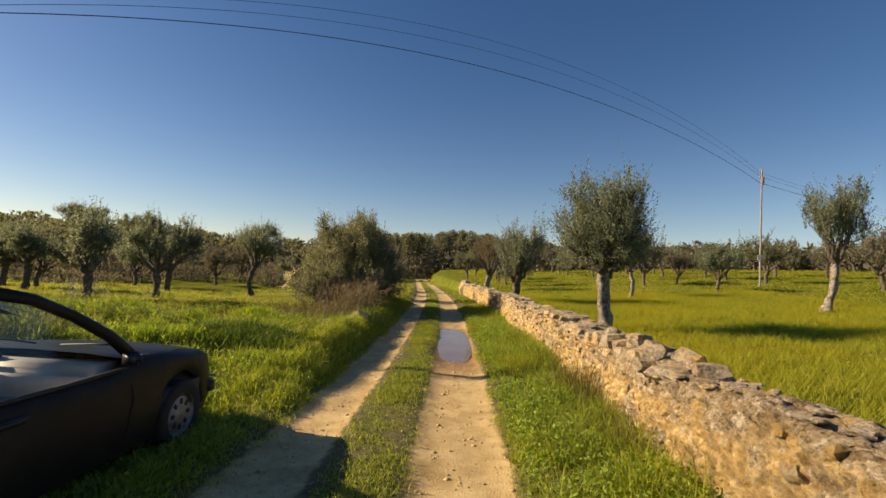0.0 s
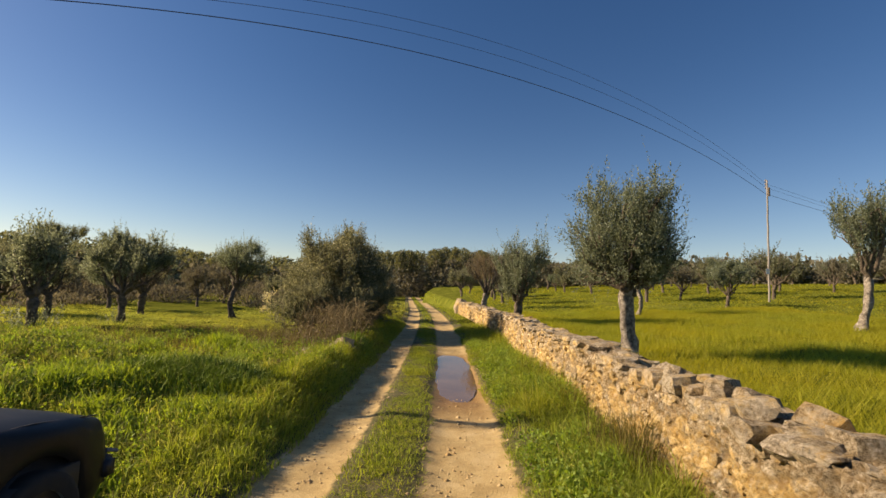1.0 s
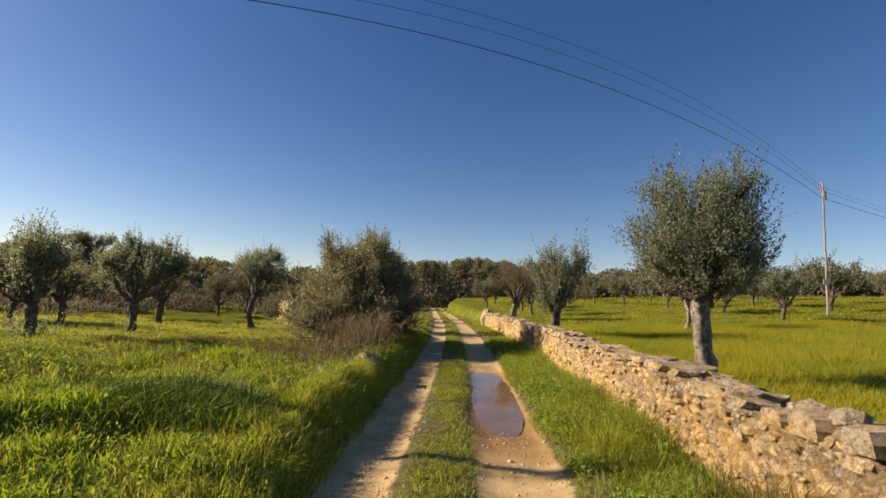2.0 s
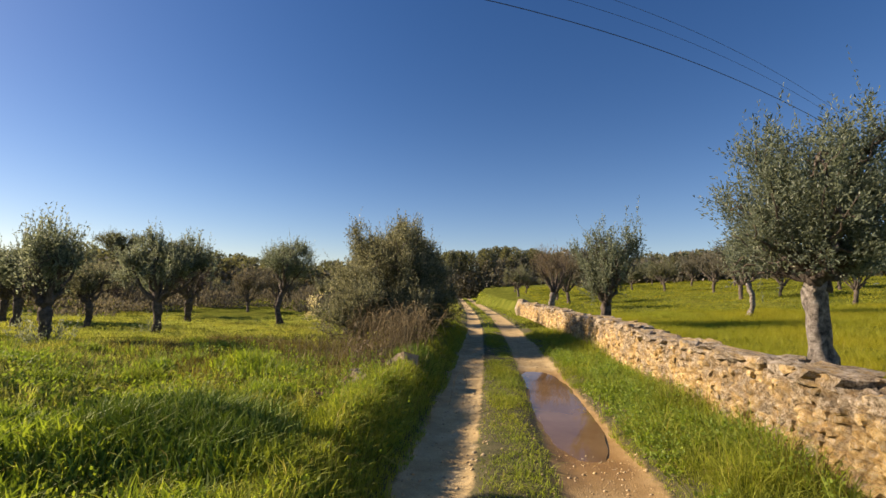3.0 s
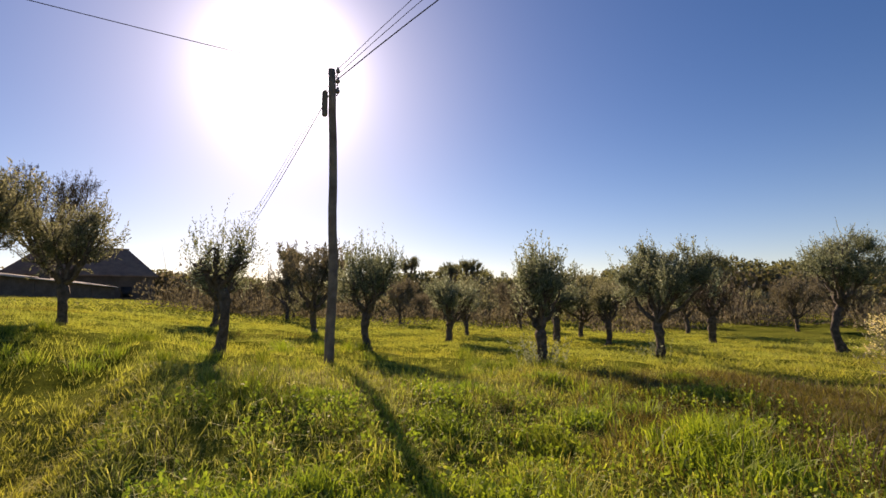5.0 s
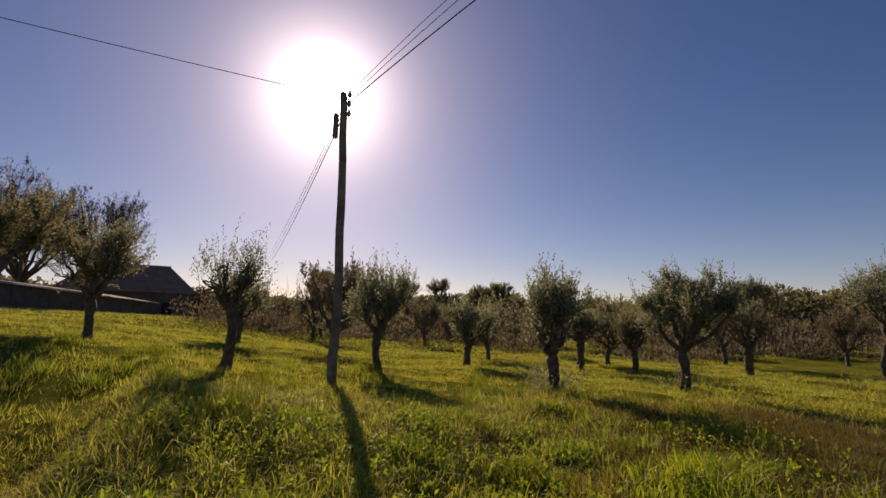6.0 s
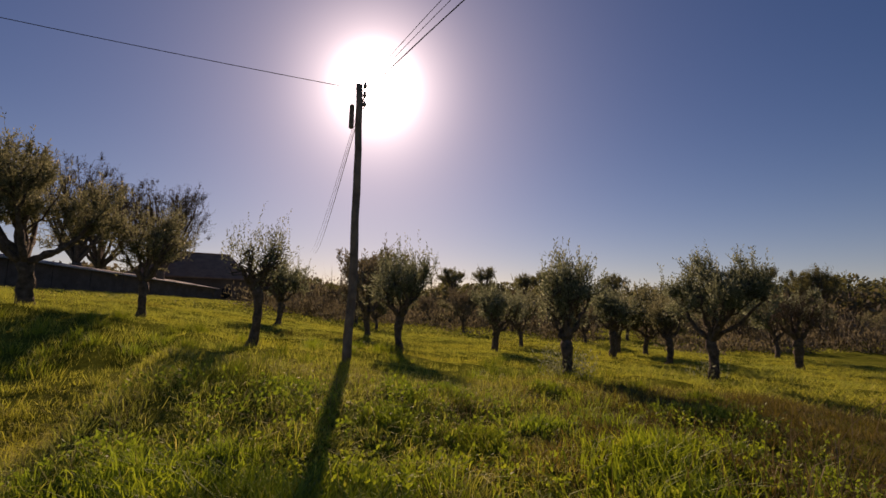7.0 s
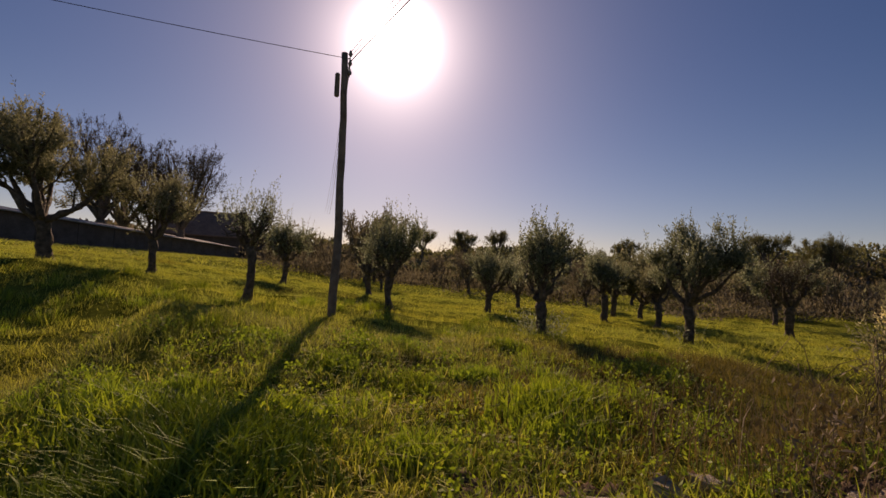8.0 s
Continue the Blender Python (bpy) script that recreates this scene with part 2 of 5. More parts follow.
    nt.links.new(noisy(nt, 26.0, 9.0, 0.8), both.inputs[0])
    nt.links.new(spots, both.inputs[1])
    bump(nt, bsdf, both.outputs[0], 1.0, 0.03)
    return m


STONE = wall_stone("limestone", 0.02, 0.4)
STONE_TOP = wall_stone("lichened_limestone", 0.085, 0.2)
GRAVEL = surface("tan_gravel", ((0.3, (0.40, 0.29, 0.14)), (0.7, (0.64, 0.51, 0.31))), 20.0, 0.95, 60.0, 0.4, 0.01, vary=0.15)
MORTAR = wall_stone("wall_core", 0.0, 0.42, True)
EARTH = surface("brown_earth", ((0.3, (0.10, 0.06, 0.035)), (0.7, (0.26, 0.17, 0.10))), 8.0, 0.95, 40.0, 0.6, 0.01, vary=0.2)
ROCK = surface("pale_rock", ((0.3, (0.24, 0.19, 0.13)), (0.65, (0.50, 0.44, 0.34))), 9.0, 0.9, 40.0, 1.0, 0.02, vary=0.1)
# Plaster, boards and roof lightened: veiling glare is put into their colours.
PLASTER = surface("farm_plaster", ((0.3, (0.13, 0.095, 0.075)), (0.7, (0.21, 0.155, 0.12))), 0.8, 1.0, 10.0, 0.3, 0.02)
BOARDS = surface("dark_shed_boards", ((0.3, (0.10, 0.075, 0.06)), (0.7, (0.19, 0.145, 0.12))), 1.5, 1.0, 12.0, 0.3, 0.02)
ROOFING = surface("old_roof", ((0.3, (0.24, 0.15, 0.11)), (0.7, (0.38, 0.25, 0.18))), 1.2, 1.0, 12.0, 0.4, 0.02)
SHEET = surface("pale_sheet_roof", ((0.3, (0.34, 0.34, 0.33)), (0.7, (0.50, 0.50, 0.48))), 0.7, 1.0, 9.0, 0.2, 0.01, spec=0.2)
CONCRETE = surface("pale_concrete", ((0.3, (0.22, 0.21, 0.195)), (0.7, (0.34, 0.33, 0.31))), 3.0, 0.9, 50.0, 0.3, 0.005)
WIRE = plain("black_cable", (0.02, 0.02, 0.022), 0.5)
# Near black: the shade on the grey body is put into the paint.
PAINT = surface("shaded_grey_car_paint", ((0.3, (0.013, 0.012, 0.012)), (0.55, (0.017, 0.016, 0.016)), (0.75, (0.035, 0.028, 0.023))), 3.0, 0.45, 60.0, 0.03, 0.001, spec=0.16)
TRIM = plain("black_plastic", (0.018, 0.018, 0.02), 0.6, 0.0, 0.0, 0.3)
TYRE = plain("tyre_rubber", (0.02, 0.02, 0.02), 0.85, 0.0, 0.0, 0.4)
RIM = plain("wheel_steel", (0.30, 0.30, 0.30), 0.5, 0.4, 0.0, 0.6)
SEAT = plain("seat_cloth", (0.06, 0.06, 0.065), 0.9, 0.0, 0.0, 0.3)
DASH = plain("dashboard_plastic", (0.42, 0.42, 0.40), 0.5, 0.0, 0.0, 0.2)
LENS = plain("lamp_lens", (0.16, 0.16, 0.165), 0.2, 0.3, 0.6)
GLASS = glass("car_glass")
WHITE = plain("white_sign", (0.75, 0.75, 0.72), 0.6, 0.0, 0.0, 0.1)


def road_material():
    m, nt, bsdf = material("gravel_track")
    attr = nt.nodes.new("ShaderNodeAttribute")
    attr.attribute_name = "rut"
    wet = nt.nodes.new("ShaderNodeAttribute")
    wet.attribute_name = "wet"
    edge = nt.nodes.new("ShaderNodeMath")
    edge.operation = "ADD"
    nt.links.new(attr.outputs["Fac"], edge.inputs[0])
    shifted = nt.nodes.new("ShaderNodeMath")
    shifted.operation = "MULTIPLY_ADD"
    shifted.inputs[1].default_value, shifted.inputs[2].default_value = 0.9, -0.45
    nt.links.new(noisy(nt, 5.0, 8.0, 0.7), shifted.inputs[0])
    nt.links.new(shifted.outputs[0], edge.inputs[1])
    gravel = ramp(nt, noisy(nt, 2.2, 9.0, 0.7), ((0.3, (0.33, 0.225, 0.09)), (0.5, (0.51, 0.38, 0.175)), (0.72, (0.64, 0.51, 0.285))))
    cells = node(nt, "ShaderNodeTexVoronoi", Scale=70.0)
    nt.links.new(place_of(nt), cells.inputs["Vector"])
    stones = ramp(nt, cells.outputs["Distance"], ((0.1, (1.12, 1.12, 1.12)), (0.6, (0.72, 0.72, 0.72))))
    gravel = mixed(nt, 0.6, gravel, stones, "MULTIPLY")
    soil = ramp(nt, noisy(nt, 9.0, 6.0), ((0.3, (0.045, 0.05, 0.015)), (0.7, (0.13, 0.115, 0.045))))
    col = mixed(nt, ramp(nt, edge.outputs[0], ((0.38, (0, 0, 0)), (0.60, (1, 1, 1)))), soil, gravel)
    col = mixed(nt, wet.outputs["Fac"], col, mixed(nt, 1.0, col, (0.56, 0.41, 0.22), "MULTIPLY"))
    nt.links.new(col, bsdf.inputs["Base Color"])
    rr = nt.nodes.new("ShaderNodeMapRange")
    rr.inputs[3].default_value, rr.inputs[4].default_value = 0.95, 0.42
    nt.links.new(wet.outputs["Fac"], rr.inputs[0])
    nt.links.new(rr.outputs[0], bsdf.inputs["Roughness"])
    hmix = nt.nodes.new("ShaderNodeMath")
    hmix.operation = "SUBTRACT"
    nt.links.new(noisy(nt, 30.0, 6.0, 0.7), hmix.inputs[0])
    nt.links.new(cells.outputs["Distance"], hmix.inputs[1])
    bump(nt, bsdf, hmix.outputs[0], 0.5, 0.010)
    return m


def ground_material():
    m, nt, bsdf = material("meadow_ground")
    a = ramp(nt, noisy(nt, 0.5, 8.0, 0.65), ((0.3, (0.08, 0.10, 0.013)), (0.5, (0.16, 0.19, 0.034)), (0.7, (0.23, 0.24, 0.045))))
    b = ramp(nt, noisy(nt, 14.0, 6.0, 0.7), ((0.3, (0.5, 0.5, 0.5)), (0.7, (1.15, 1.15, 1.1))))
    nt.links.new(mixed(nt, 1.0, a, b, "MULTIPLY"), bsdf.inputs["Base Color"])
    bsdf.inputs["Roughness"].default_value = 1.0
    bsdf.inputs["Specular IOR Level"].default_value = 0.0
    bump(nt, bsdf, noisy(nt, 10.0, 6.0, 0.7), 1.0, 0.08)
    return m


def puddle_material():
    m, nt, bsdf = material("muddy_water")
    nt.links.new(ramp(nt, noisy(nt, 1.5, 4.0), ((0.3, (0.13, 0.075, 0.035)), (0.7, (0.21, 0.13, 0.065)))), bsdf.inputs["Base Color"])
    bsdf.inputs["Roughness"].default_value = 0.03
    bsdf.inputs["IOR"].default_value = 1.333
    bsdf.inputs["Specular IOR Level"].default_value = 0.5
    bump(nt, bsdf, noisy(nt, 6.0, 2.0), 0.02, 0.01)
    return m


ROAD, GROUND, WATER = road_material(), ground_material(), puddle_material()


# ---- geometry helpers ----
def mesh_of(name, verts, faces, mat, smooth=False):
    me = bpy.data.meshes.new(name)
    me.from_pydata([tuple(v) for v in verts], [], [tuple(f) for f in faces])
    me.materials.append(mat)
    if smooth:
        me.polygons.foreach_set("use_smooth", [True] * len(me.polygons))
    me.update()
    return me


def array_mesh(name, verts, quads, mat, smooth=False):
    """A mesh from an (n, 3) array and an (m, k) array of corners, k being 3 or 4."""
    me = bpy.data.meshes.new(name)
    k = quads.shape[1]
    me.vertices.add(len(verts))
    me.vertices.foreach_set("co", np.asarray(verts, np.float32).ravel())
    me.loops.add(quads.size)
    me.loops.foreach_set("vertex_index", quads.astype(np.int32).ravel())
    me.polygons.add(len(quads))
    me.polygons.foreach_set("loop_start", np.arange(0, quads.size, k, dtype=np.int32))
    me.polygons.foreach_set("loop_total", np.full(len(quads), k, np.int32))
    if smooth:
        me.polygons.foreach_set("use_smooth", np.ones(len(quads), bool))
    me.materials.append(mat)
    me.update(calc_edges=True)
    me.validate()
    return me


def attach(name, me, parent, label=""):
    ob = new(name, me)
    ob.parent = parent
    return tagged(ob, label=label)


def part(name, bm, mat, parent, label=""):
    me = bpy.data.meshes.new(name)
    bm.to_mesh(me)
    bm.free()
    me.materials.append(mat)
    return attach(name, me, parent, label)


def holder(name, m, label, category, group="", kind=""):
    ob = new(name)
    ob.empty_display_size = 0.2
    ob.matrix_world = m
    return tagged(ob, label, category, group, kind)


def unit(v):
    return v / np.maximum(np.linalg.norm(v, axis=-1, keepdims=True), 1e-9)


class Tubes:
    """Tapered round limbs gathered into one mesh."""

    def __init__(self):
        self.v, self.f = [], []

    def add(self, pts, radii, sides=8, rough=0.0, rng=None, ridge=0.0):
        pts = np.asarray(pts, float)
        start = len(self.v)
        ahead = unit(np.gradient(pts, axis=0))
        ref = np.array([0.31, 0.93, 0.2])
        for i, (p, r, d) in enumerate(zip(pts, radii, ahead)):
            a = np.cross(d, ref)
            a /= np.linalg.norm(a)
            b = np.cross(d, a)
            for k in range(sides):
                w = 2 * math.pi * k / sides
                rr = r * (1 + (rng.normal(0, rough) if rough else 0) + ridge * math.sin(3 * w + 0.55 * i + 2.0 * math.sin(0.4 * i)))
                self.v.append(p + rr * (math.cos(w) * a + math.sin(w) * b))
        for i in range(len(pts) - 1):
            for k in range(sides):
                q = start + i * sides
                self.f.append((q + k, q + (k + 1) % sides, q + sides + (k + 1) % sides, q + sides + k))
        self.f.append(tuple(start + k for k in reversed(range(sides))))
        self.f.append(tuple(start + (len(pts) - 1) * sides + k for k in range(sides)))

    def mesh(self, name, mat, smooth=True):
        return mesh_of(name, self.v, self.f, mat, smooth)


def bend(a, b, sag, n, rng, wander=0.0):
    """A curved line from a to b."""
    a, b = np.asarray(a, float), np.asarray(b, float)
    t = np.linspace(0, 1, n)[:, None]
    line = a + (b - a) * t + np.asarray(sag) * (4 * t * (1 - t))
    if wander:
        line[1:-1] += rng.normal(0, wander, (n - 2, 3))
    return line


def leaves(base, ahead, length, width, rng):
    """Diamond leaves: arrays of bases and directions to vertices and quads."""
    n = len(base)
    side = unit(np.cross(ahead, rng.normal(0, 1, (n, 3))))
    up = np.cross(side, ahead)
    mid = base + ahead * (length * 0.5)[:, None] + up * (length * 0.08)[:, None]
    v = np.stack([base, mid + side * (width / 2)[:, None], base + ahead * length[:, None], mid - side * (width / 2)[:, None]], 1).reshape(-1, 3)
    return v, np.arange(4 * n).reshape(n, 4)


def twig_leaves(base, ahead, length, count, leaf, width, rng, spread=0.9):
    """count leaves along each twig."""
    n = len(base)
    t = (np.arange(count) + 0.5) / count
    at = base[:, None] + ahead[:, None] * (length[:, None] * t)[..., None] + rng.normal(0, 0.012, (n, count, 3))
    d = unit(ahead[:, None] * 0.7 + rng.normal(0, spread * 0.6, (n, count, 3)))
    size = leaf * rng.uniform(0.65, 1.25, (n * count))
    return leaves(at.reshape(-1, 3), d.reshape(-1, 3), size, size * width, rng)


def smoothstep(x, a, b):
    t = np.clip((x - a) / (b - a), 0, 1)
    return t * t * (3 - 2 * t)


# ---- the lie of the land ----
def drift(y):
    """How far the track has swung to the left at y."""
    y = np.asarray(y, float)
    near = np.clip(y - 6, 0, 34)
    return -0.0013 * near**2 - 0.0884 * np.clip(y - 40, 0, None)


def wall_x(y):
    """The track-side foot of the stone wall."""
    return 1.80 - 0.0016 * np.clip(np.asarray(y, float) - 6, 0, 60) ** 2


def wave(x, y):
    return (np.sin(x * 0.9 + 1.3 * np.sin(y * 0.35)) * np.sin(y * 0.8 + 0.7) + 0.6 * np.sin(x * 2.1 - y * 1.7 + 2) * np.sin(y * 2.3 + 0.4 * x)) / 1.6


FALL_Y = (-40.0, -9.5, 0.0, 2.8, 6.2, 8.1, 9.6, 12.8, 17.0, 26.0, 60.0)
FALL_Z = (2.9, 2.2, 1.62, 1.33, 0.88, 0.70, 0.52, 0.34, 0.10, -0.25, -0.1)


def left_z(x, y):
    """The meadow beyond the bank: it falls away from the farm towards the far grove."""
    bank = 0.03 + 0.26 * smoothstep(y, 4.4, 7.2) * np.ones_like(x) + 0.06 * smoothstep(y, 6.0, 8.5) * (1 - smoothstep(-x, 3.0, 5.5))
    bank = bank - 0.008 * np.clip(y - 10, 0, 22)
    fall = np.interp(y, FALL_Y, FALL_Z) * np.ones_like(x)
    fall = fall + 0.012 * np.clip(-x - 15, 0, 60)
    south = 1 - smoothstep(y, 4.6, 6.2)
    reach = smoothstep(-x, 2.8 + 2.4 * south, 7.2 + 5.8 * south)
    return bank * (1 - reach) + fall * reach


def right_z(x, y):
    s = np.clip(x - 2 + 0.35 * (y - 8), 0, 48)
    return 0.38 + 0.05 * s + 0.028 * np.clip(s - 14, 0, 40)


def ground_z(x, y):
    x, y = np.asarray(x, float), np.asarray(y, float)
    u = x - drift(y)
    z = left_z(x, y) * (1 - smoothstep(u, -2.3, -1.74))
    z = z + 0.14 * smoothstep(u, 0.62, 1.5)
    w = x - wall_x(y)
    z = z + (right_z(x, y) - 0.14) * smoothstep(w, 0.1, 0.7)
    far = smoothstep(np.abs(u + 0.4), 2.2, 4.0)
    return z + (0.06 * wave(x, y) + 0.07 * wave(x * 2.3 + 5, y * 2.1 + 2)) * far


def rut_of(u):
    """1 in the two wheel tracks, 0 on the grass."""
    left = np.exp(-(np.abs(u + 1.36) / 0.36) ** 4)
    right = np.exp(-(np.abs(u - 0.12) / 0.46) ** 4)
    return np.maximum(left, right)


def wet_of(u, y):
    pool = smoothstep(y, 7.0, 8.8) * (1 - smoothstep(y, 13.4, 14.4))
    return np.exp(-(np.abs(u - 0.08) / 0.5) ** 4) * pool


def road_z(x, y):
    u = x - drift(y)
    rut, wet = rut_of(u), wet_of(u, y)
    z = 0.05 - 0.06 * rut - 0.06 * wet * smoothstep(y, 8.0, 9.9)
    z = z + 0.05 * (1 - smoothstep(u, -2.1, -1.72)) + 0.03 * smoothstep(u, 0.6, 0.95)
    return z + 0.012 * wave(x * 3, y * 3) + 0.006 * wave(x * 9 + 4, y * 8)


def grid_mesh(name, xs, ys, height, mat, hole=None):
    gx, gy = np.meshgrid(xs, ys)
    v = np.stack([gx, gy, height(gx, gy)], -1).reshape(-1, 3)
    nx, ny = len(xs), len(ys)
    i = (np.arange(ny - 1)[:, None] * nx + np.arange(nx - 1)[None]).ravel()
    return array_mesh(name, v, np.stack([i, i + 1, i + nx + 1, i + nx], 1), mat, True)


def build_ground():
    def axis(near, step, reach, grow):
        vals = list(np.arange(near[0], near[1] + 1e-6, step))
        s = step
        while vals[-1] < reach[1]:
            s *= grow
            vals.append(vals[-1] + s)
        s = step
        while vals[0] > reach[0]:
            s *= grow
            vals.insert(0, vals[0] - s)
        return np.array(vals)

    def low(x, y):
        u = x - drift(y)
        under = smoothstep(u, -2.1, -1.85) * (1 - smoothstep(u, 0.72, 0.95))
        return ground_z(x, y) - 0.22 * under

    xs, ys = axis((-14, 12), 0.14, (-1800, 1800), 1.16), axis((-4, 36), 0.25, (-1800, 1800), 1.16)
    tagged(new("ground", grid_mesh("ground", xs, ys, low, GROUND)), "rolling green meadow ground under olive trees", "ground", kind="structure")
    us = np.arange(-2.12, 0.98, 0.045)
    yy = np.r_[np.arange(-6, 30, 0.09), np.arange(30, 110, 0.5)]
    gu, gy = np.meshgrid(us, yy)
    gx = gu + drift(gy)
    v = np.stack([gx, gy, road_z(gx, gy)], -1).reshape(-1, 3)
    i = (np.arange(len(yy) - 1)[:, None] * len(us) + np.arange(len(us) - 1)[None]).ravel()
    me = array_mesh("road", v, np.stack([i, i + 1, i + len(us) + 1, i + len(us)], 1), ROAD, True)
    for key, vals in (("rut", rut_of(gu)), ("wet", wet_of(gu, gy))):
        me.attributes.new(key, "FLOAT", "POINT").data.foreach_set("value", vals.ravel().astype(np.float32))
    tagged(new("road", me), "pale gravel farm track with two worn ruts", "track", kind="structure")
    # muddy water standing in the wheel track
    n = 72
    verts = [(0.02, 11.3, -0.034)]
    for k in range(n):
        a = 2 * math.pi * k / n
        y = 11.3 + 2.6 * math.sin(a)
        r = 0.50 + 0.05 * math.sin(3 * a + 1) + 0.03 * math.sin(7 * a) + 0.02 * math.sin(13 * a + 2)
        verts.append((0.02 + r * np.sign(math.cos(a)) * abs(math.cos(a)) ** 0.55 + float(drift(y)), y, -0.034))
    faces = [(0, 1 + k, 1 + (k + 1) % n) for k in range(n)]
    tagged(new("puddle", mesh_of("puddle", verts, faces, WATER)), "brown muddy puddle lying in a wheel rut", "puddle", kind="structure")


build_ground()


# ---- trees ----
def leaf_area(leaf, width):
    return 0.5 * leaf * leaf * width


def tree(name, at, rng_seed, label, category, trunk_h, trunk_r, lean, blobs, cover, per_twig=12, leaf=0.078, width=0.32, mat=None,
         shoots=40, stems=1, bark=None, up=0.8, group="", twig_len=(0.2, 0.5), sprouts=0, boughs=11, joined=False, branch=0.58):
    """A tree with its foot at the origin: forked trunk, a limb to every clump of the crown, boughs, and leafy twigs along the boughs.
    cover is the leaf area over the ground that the clumps stand on."""
    rng = np.random.default_rng(rng_seed)
    ob = holder(name, pose(*at), label, category, group)
    trunk, small = Tubes(), Tubes()
    top = np.array([lean[0], lean[1], trunk_h])
    for s in range(stems):
        off = np.array([0, 0, 0]) if s == 0 else np.array([*rng.normal(0, trunk_r * 1.5, 2), 0])
        line = bend(off + (0, 0, -0.25), top + off * 1.6, (rng.normal(0, 0.07), rng.normal(0, 0.07), 0), 12, rng, trunk_r * 0.07)
        radii = trunk_r * np.array([1.75, 1.5, 1.28, 1.08, 0.98, 0.92, 0.9, 0.92, 0.97, 1.04, 1.0, 0.8]) * (1 if s == 0 else 0.7)
        trunk.add(line, radii * rng.uniform(0.88, 1.14, 12), 15, 0.12, rng, 0.0 if joined else 0.16)
    weight = np.array([b[3] * b[3] * b[4] for b in blobs])
    lines, owner = [], []
    for n, b in enumerate(blobs):
        limb = trunk if joined else Tubes()
        c = np.array(b[:3])
        r = np.array([b[3], b[3], b[4]])
        end = c + (0, 0, b[4] * 0.15)
        span = np.linalg.norm(c[:2] - top[:2])
        line = bend(top - (0, 0, 0.08), end, (rng.normal(0, 0.07), rng.normal(0, 0.07), -0.10 * span), 9, rng, 0.03)
        limb.add(line, np.linspace(trunk_r * branch, max(0.016, trunk_r * 0.16), 9) * rng.uniform(0.9, 1.1, 9), 8, 0.06, rng)
        for k in range(boughs):
            start = line[rng.integers(4, 9)]
            d = unit(rng.normal(0, 1, 3) + (0, 0, 0.55))
            far = c + d * r * rng.uniform(0.7, 1.12)
            way = bend(start, far, (*rng.normal(0, 0.06, 2), -0.12 * np.linalg.norm(far[:2] - start[:2])), 7, rng, 0.025)
            if k < (1 if joined else 6):
                small.add(way, np.linspace(max(0.014, trunk_r * 0.2), 0.005, 7), 5)
            lines.append(way)
            owner.append(n)
        if not joined:
            attach("limb", limb.mesh("limb", BARK), ob)
    attach("trunk", trunk.mesh("trunk", bark or BARK), ob)
    tagged(attach("branchwork", small.mesh("branchwork", BARK), ob, "thin crooked branches"), kind="stuff")
    # leafy twigs along the outer part of the boughs, some boughs nearly bare
    lines, owner = np.array(lines), np.array(owner)
    ground = sum(math.pi * b[3] ** 2 for b in blobs) * 0.62
    twigs = max(30, int(cover * ground / (leaf_area(leaf, width) * per_twig)))
    chance = weight[owner] * rng.choice((0.1, 0.5, 1.0, 2.0), len(owner))
    pick = rng.choice(len(owner), twigs, p=chance / chance.sum())
    s = 6 * rng.uniform(0.12, 1.0, twigs) ** 0.8
    i = np.minimum(s.astype(int), 5)
    f = (s - i)[:, None]
    base = lines[pick, i] * (1 - f) + lines[pick, i + 1] * f + rng.normal(0, 0.05, (twigs, 3))
    along = unit(lines[pick, i + 1] - lines[pick, i])
    ahead = unit(along * 0.6 + np.array([0, 0, up]) + rng.normal(0, 0.42, (twigs, 3)))
    sets = [twig_leaves(base, ahead, rng.uniform(*twig_len, twigs), per_twig, leaf, width, rng, 0.75)[0]]
    if shoots:
        pick = rng.choice(len(owner), shoots)
        d = unit(lines[pick, 6] - lines[pick, 4])
        ahead = unit(d * 0.3 + np.array([0, 0, 0.9]) + rng.normal(0, 0.16, (shoots, 3)))
        sets.append(twig_leaves(lines[pick, 6], ahead, rng.lognormal(-0.95, 0.45, shoots).clip(0.15, 0.95), per_twig + 5, leaf, width, rng, 0.6)[0])
    v = np.concatenate(sets)
    attach("crown", array_mesh("crown", v, np.arange(len(v)).reshape(-1, 4), mat or OLIVE), ob)
    if sprouts:
        a = rng.uniform(0, 2 * math.pi, sprouts)
        base = np.c_[np.cos(a), np.sin(a), np.zeros(sprouts)] * rng.uniform(0.08, 0.5, (sprouts, 1))
        d = unit(np.c_[np.cos(a) * 0.3, np.sin(a) * 0.3, np.ones(sprouts)] + rng.normal(0, 0.2, (sprouts, 3)))
        v, q = twig_leaves(base, d, rng.uniform(0.35, 0.75, sprouts), 14, leaf, width, rng)
        tagged(attach("undergrowth", array_mesh("undergrowth", v, q, mat or OLIVE), ob, "leafy suckers round the foot"), kind="stuff")
    return ob


def footing(x, y):
    return float(ground_z(x, y))


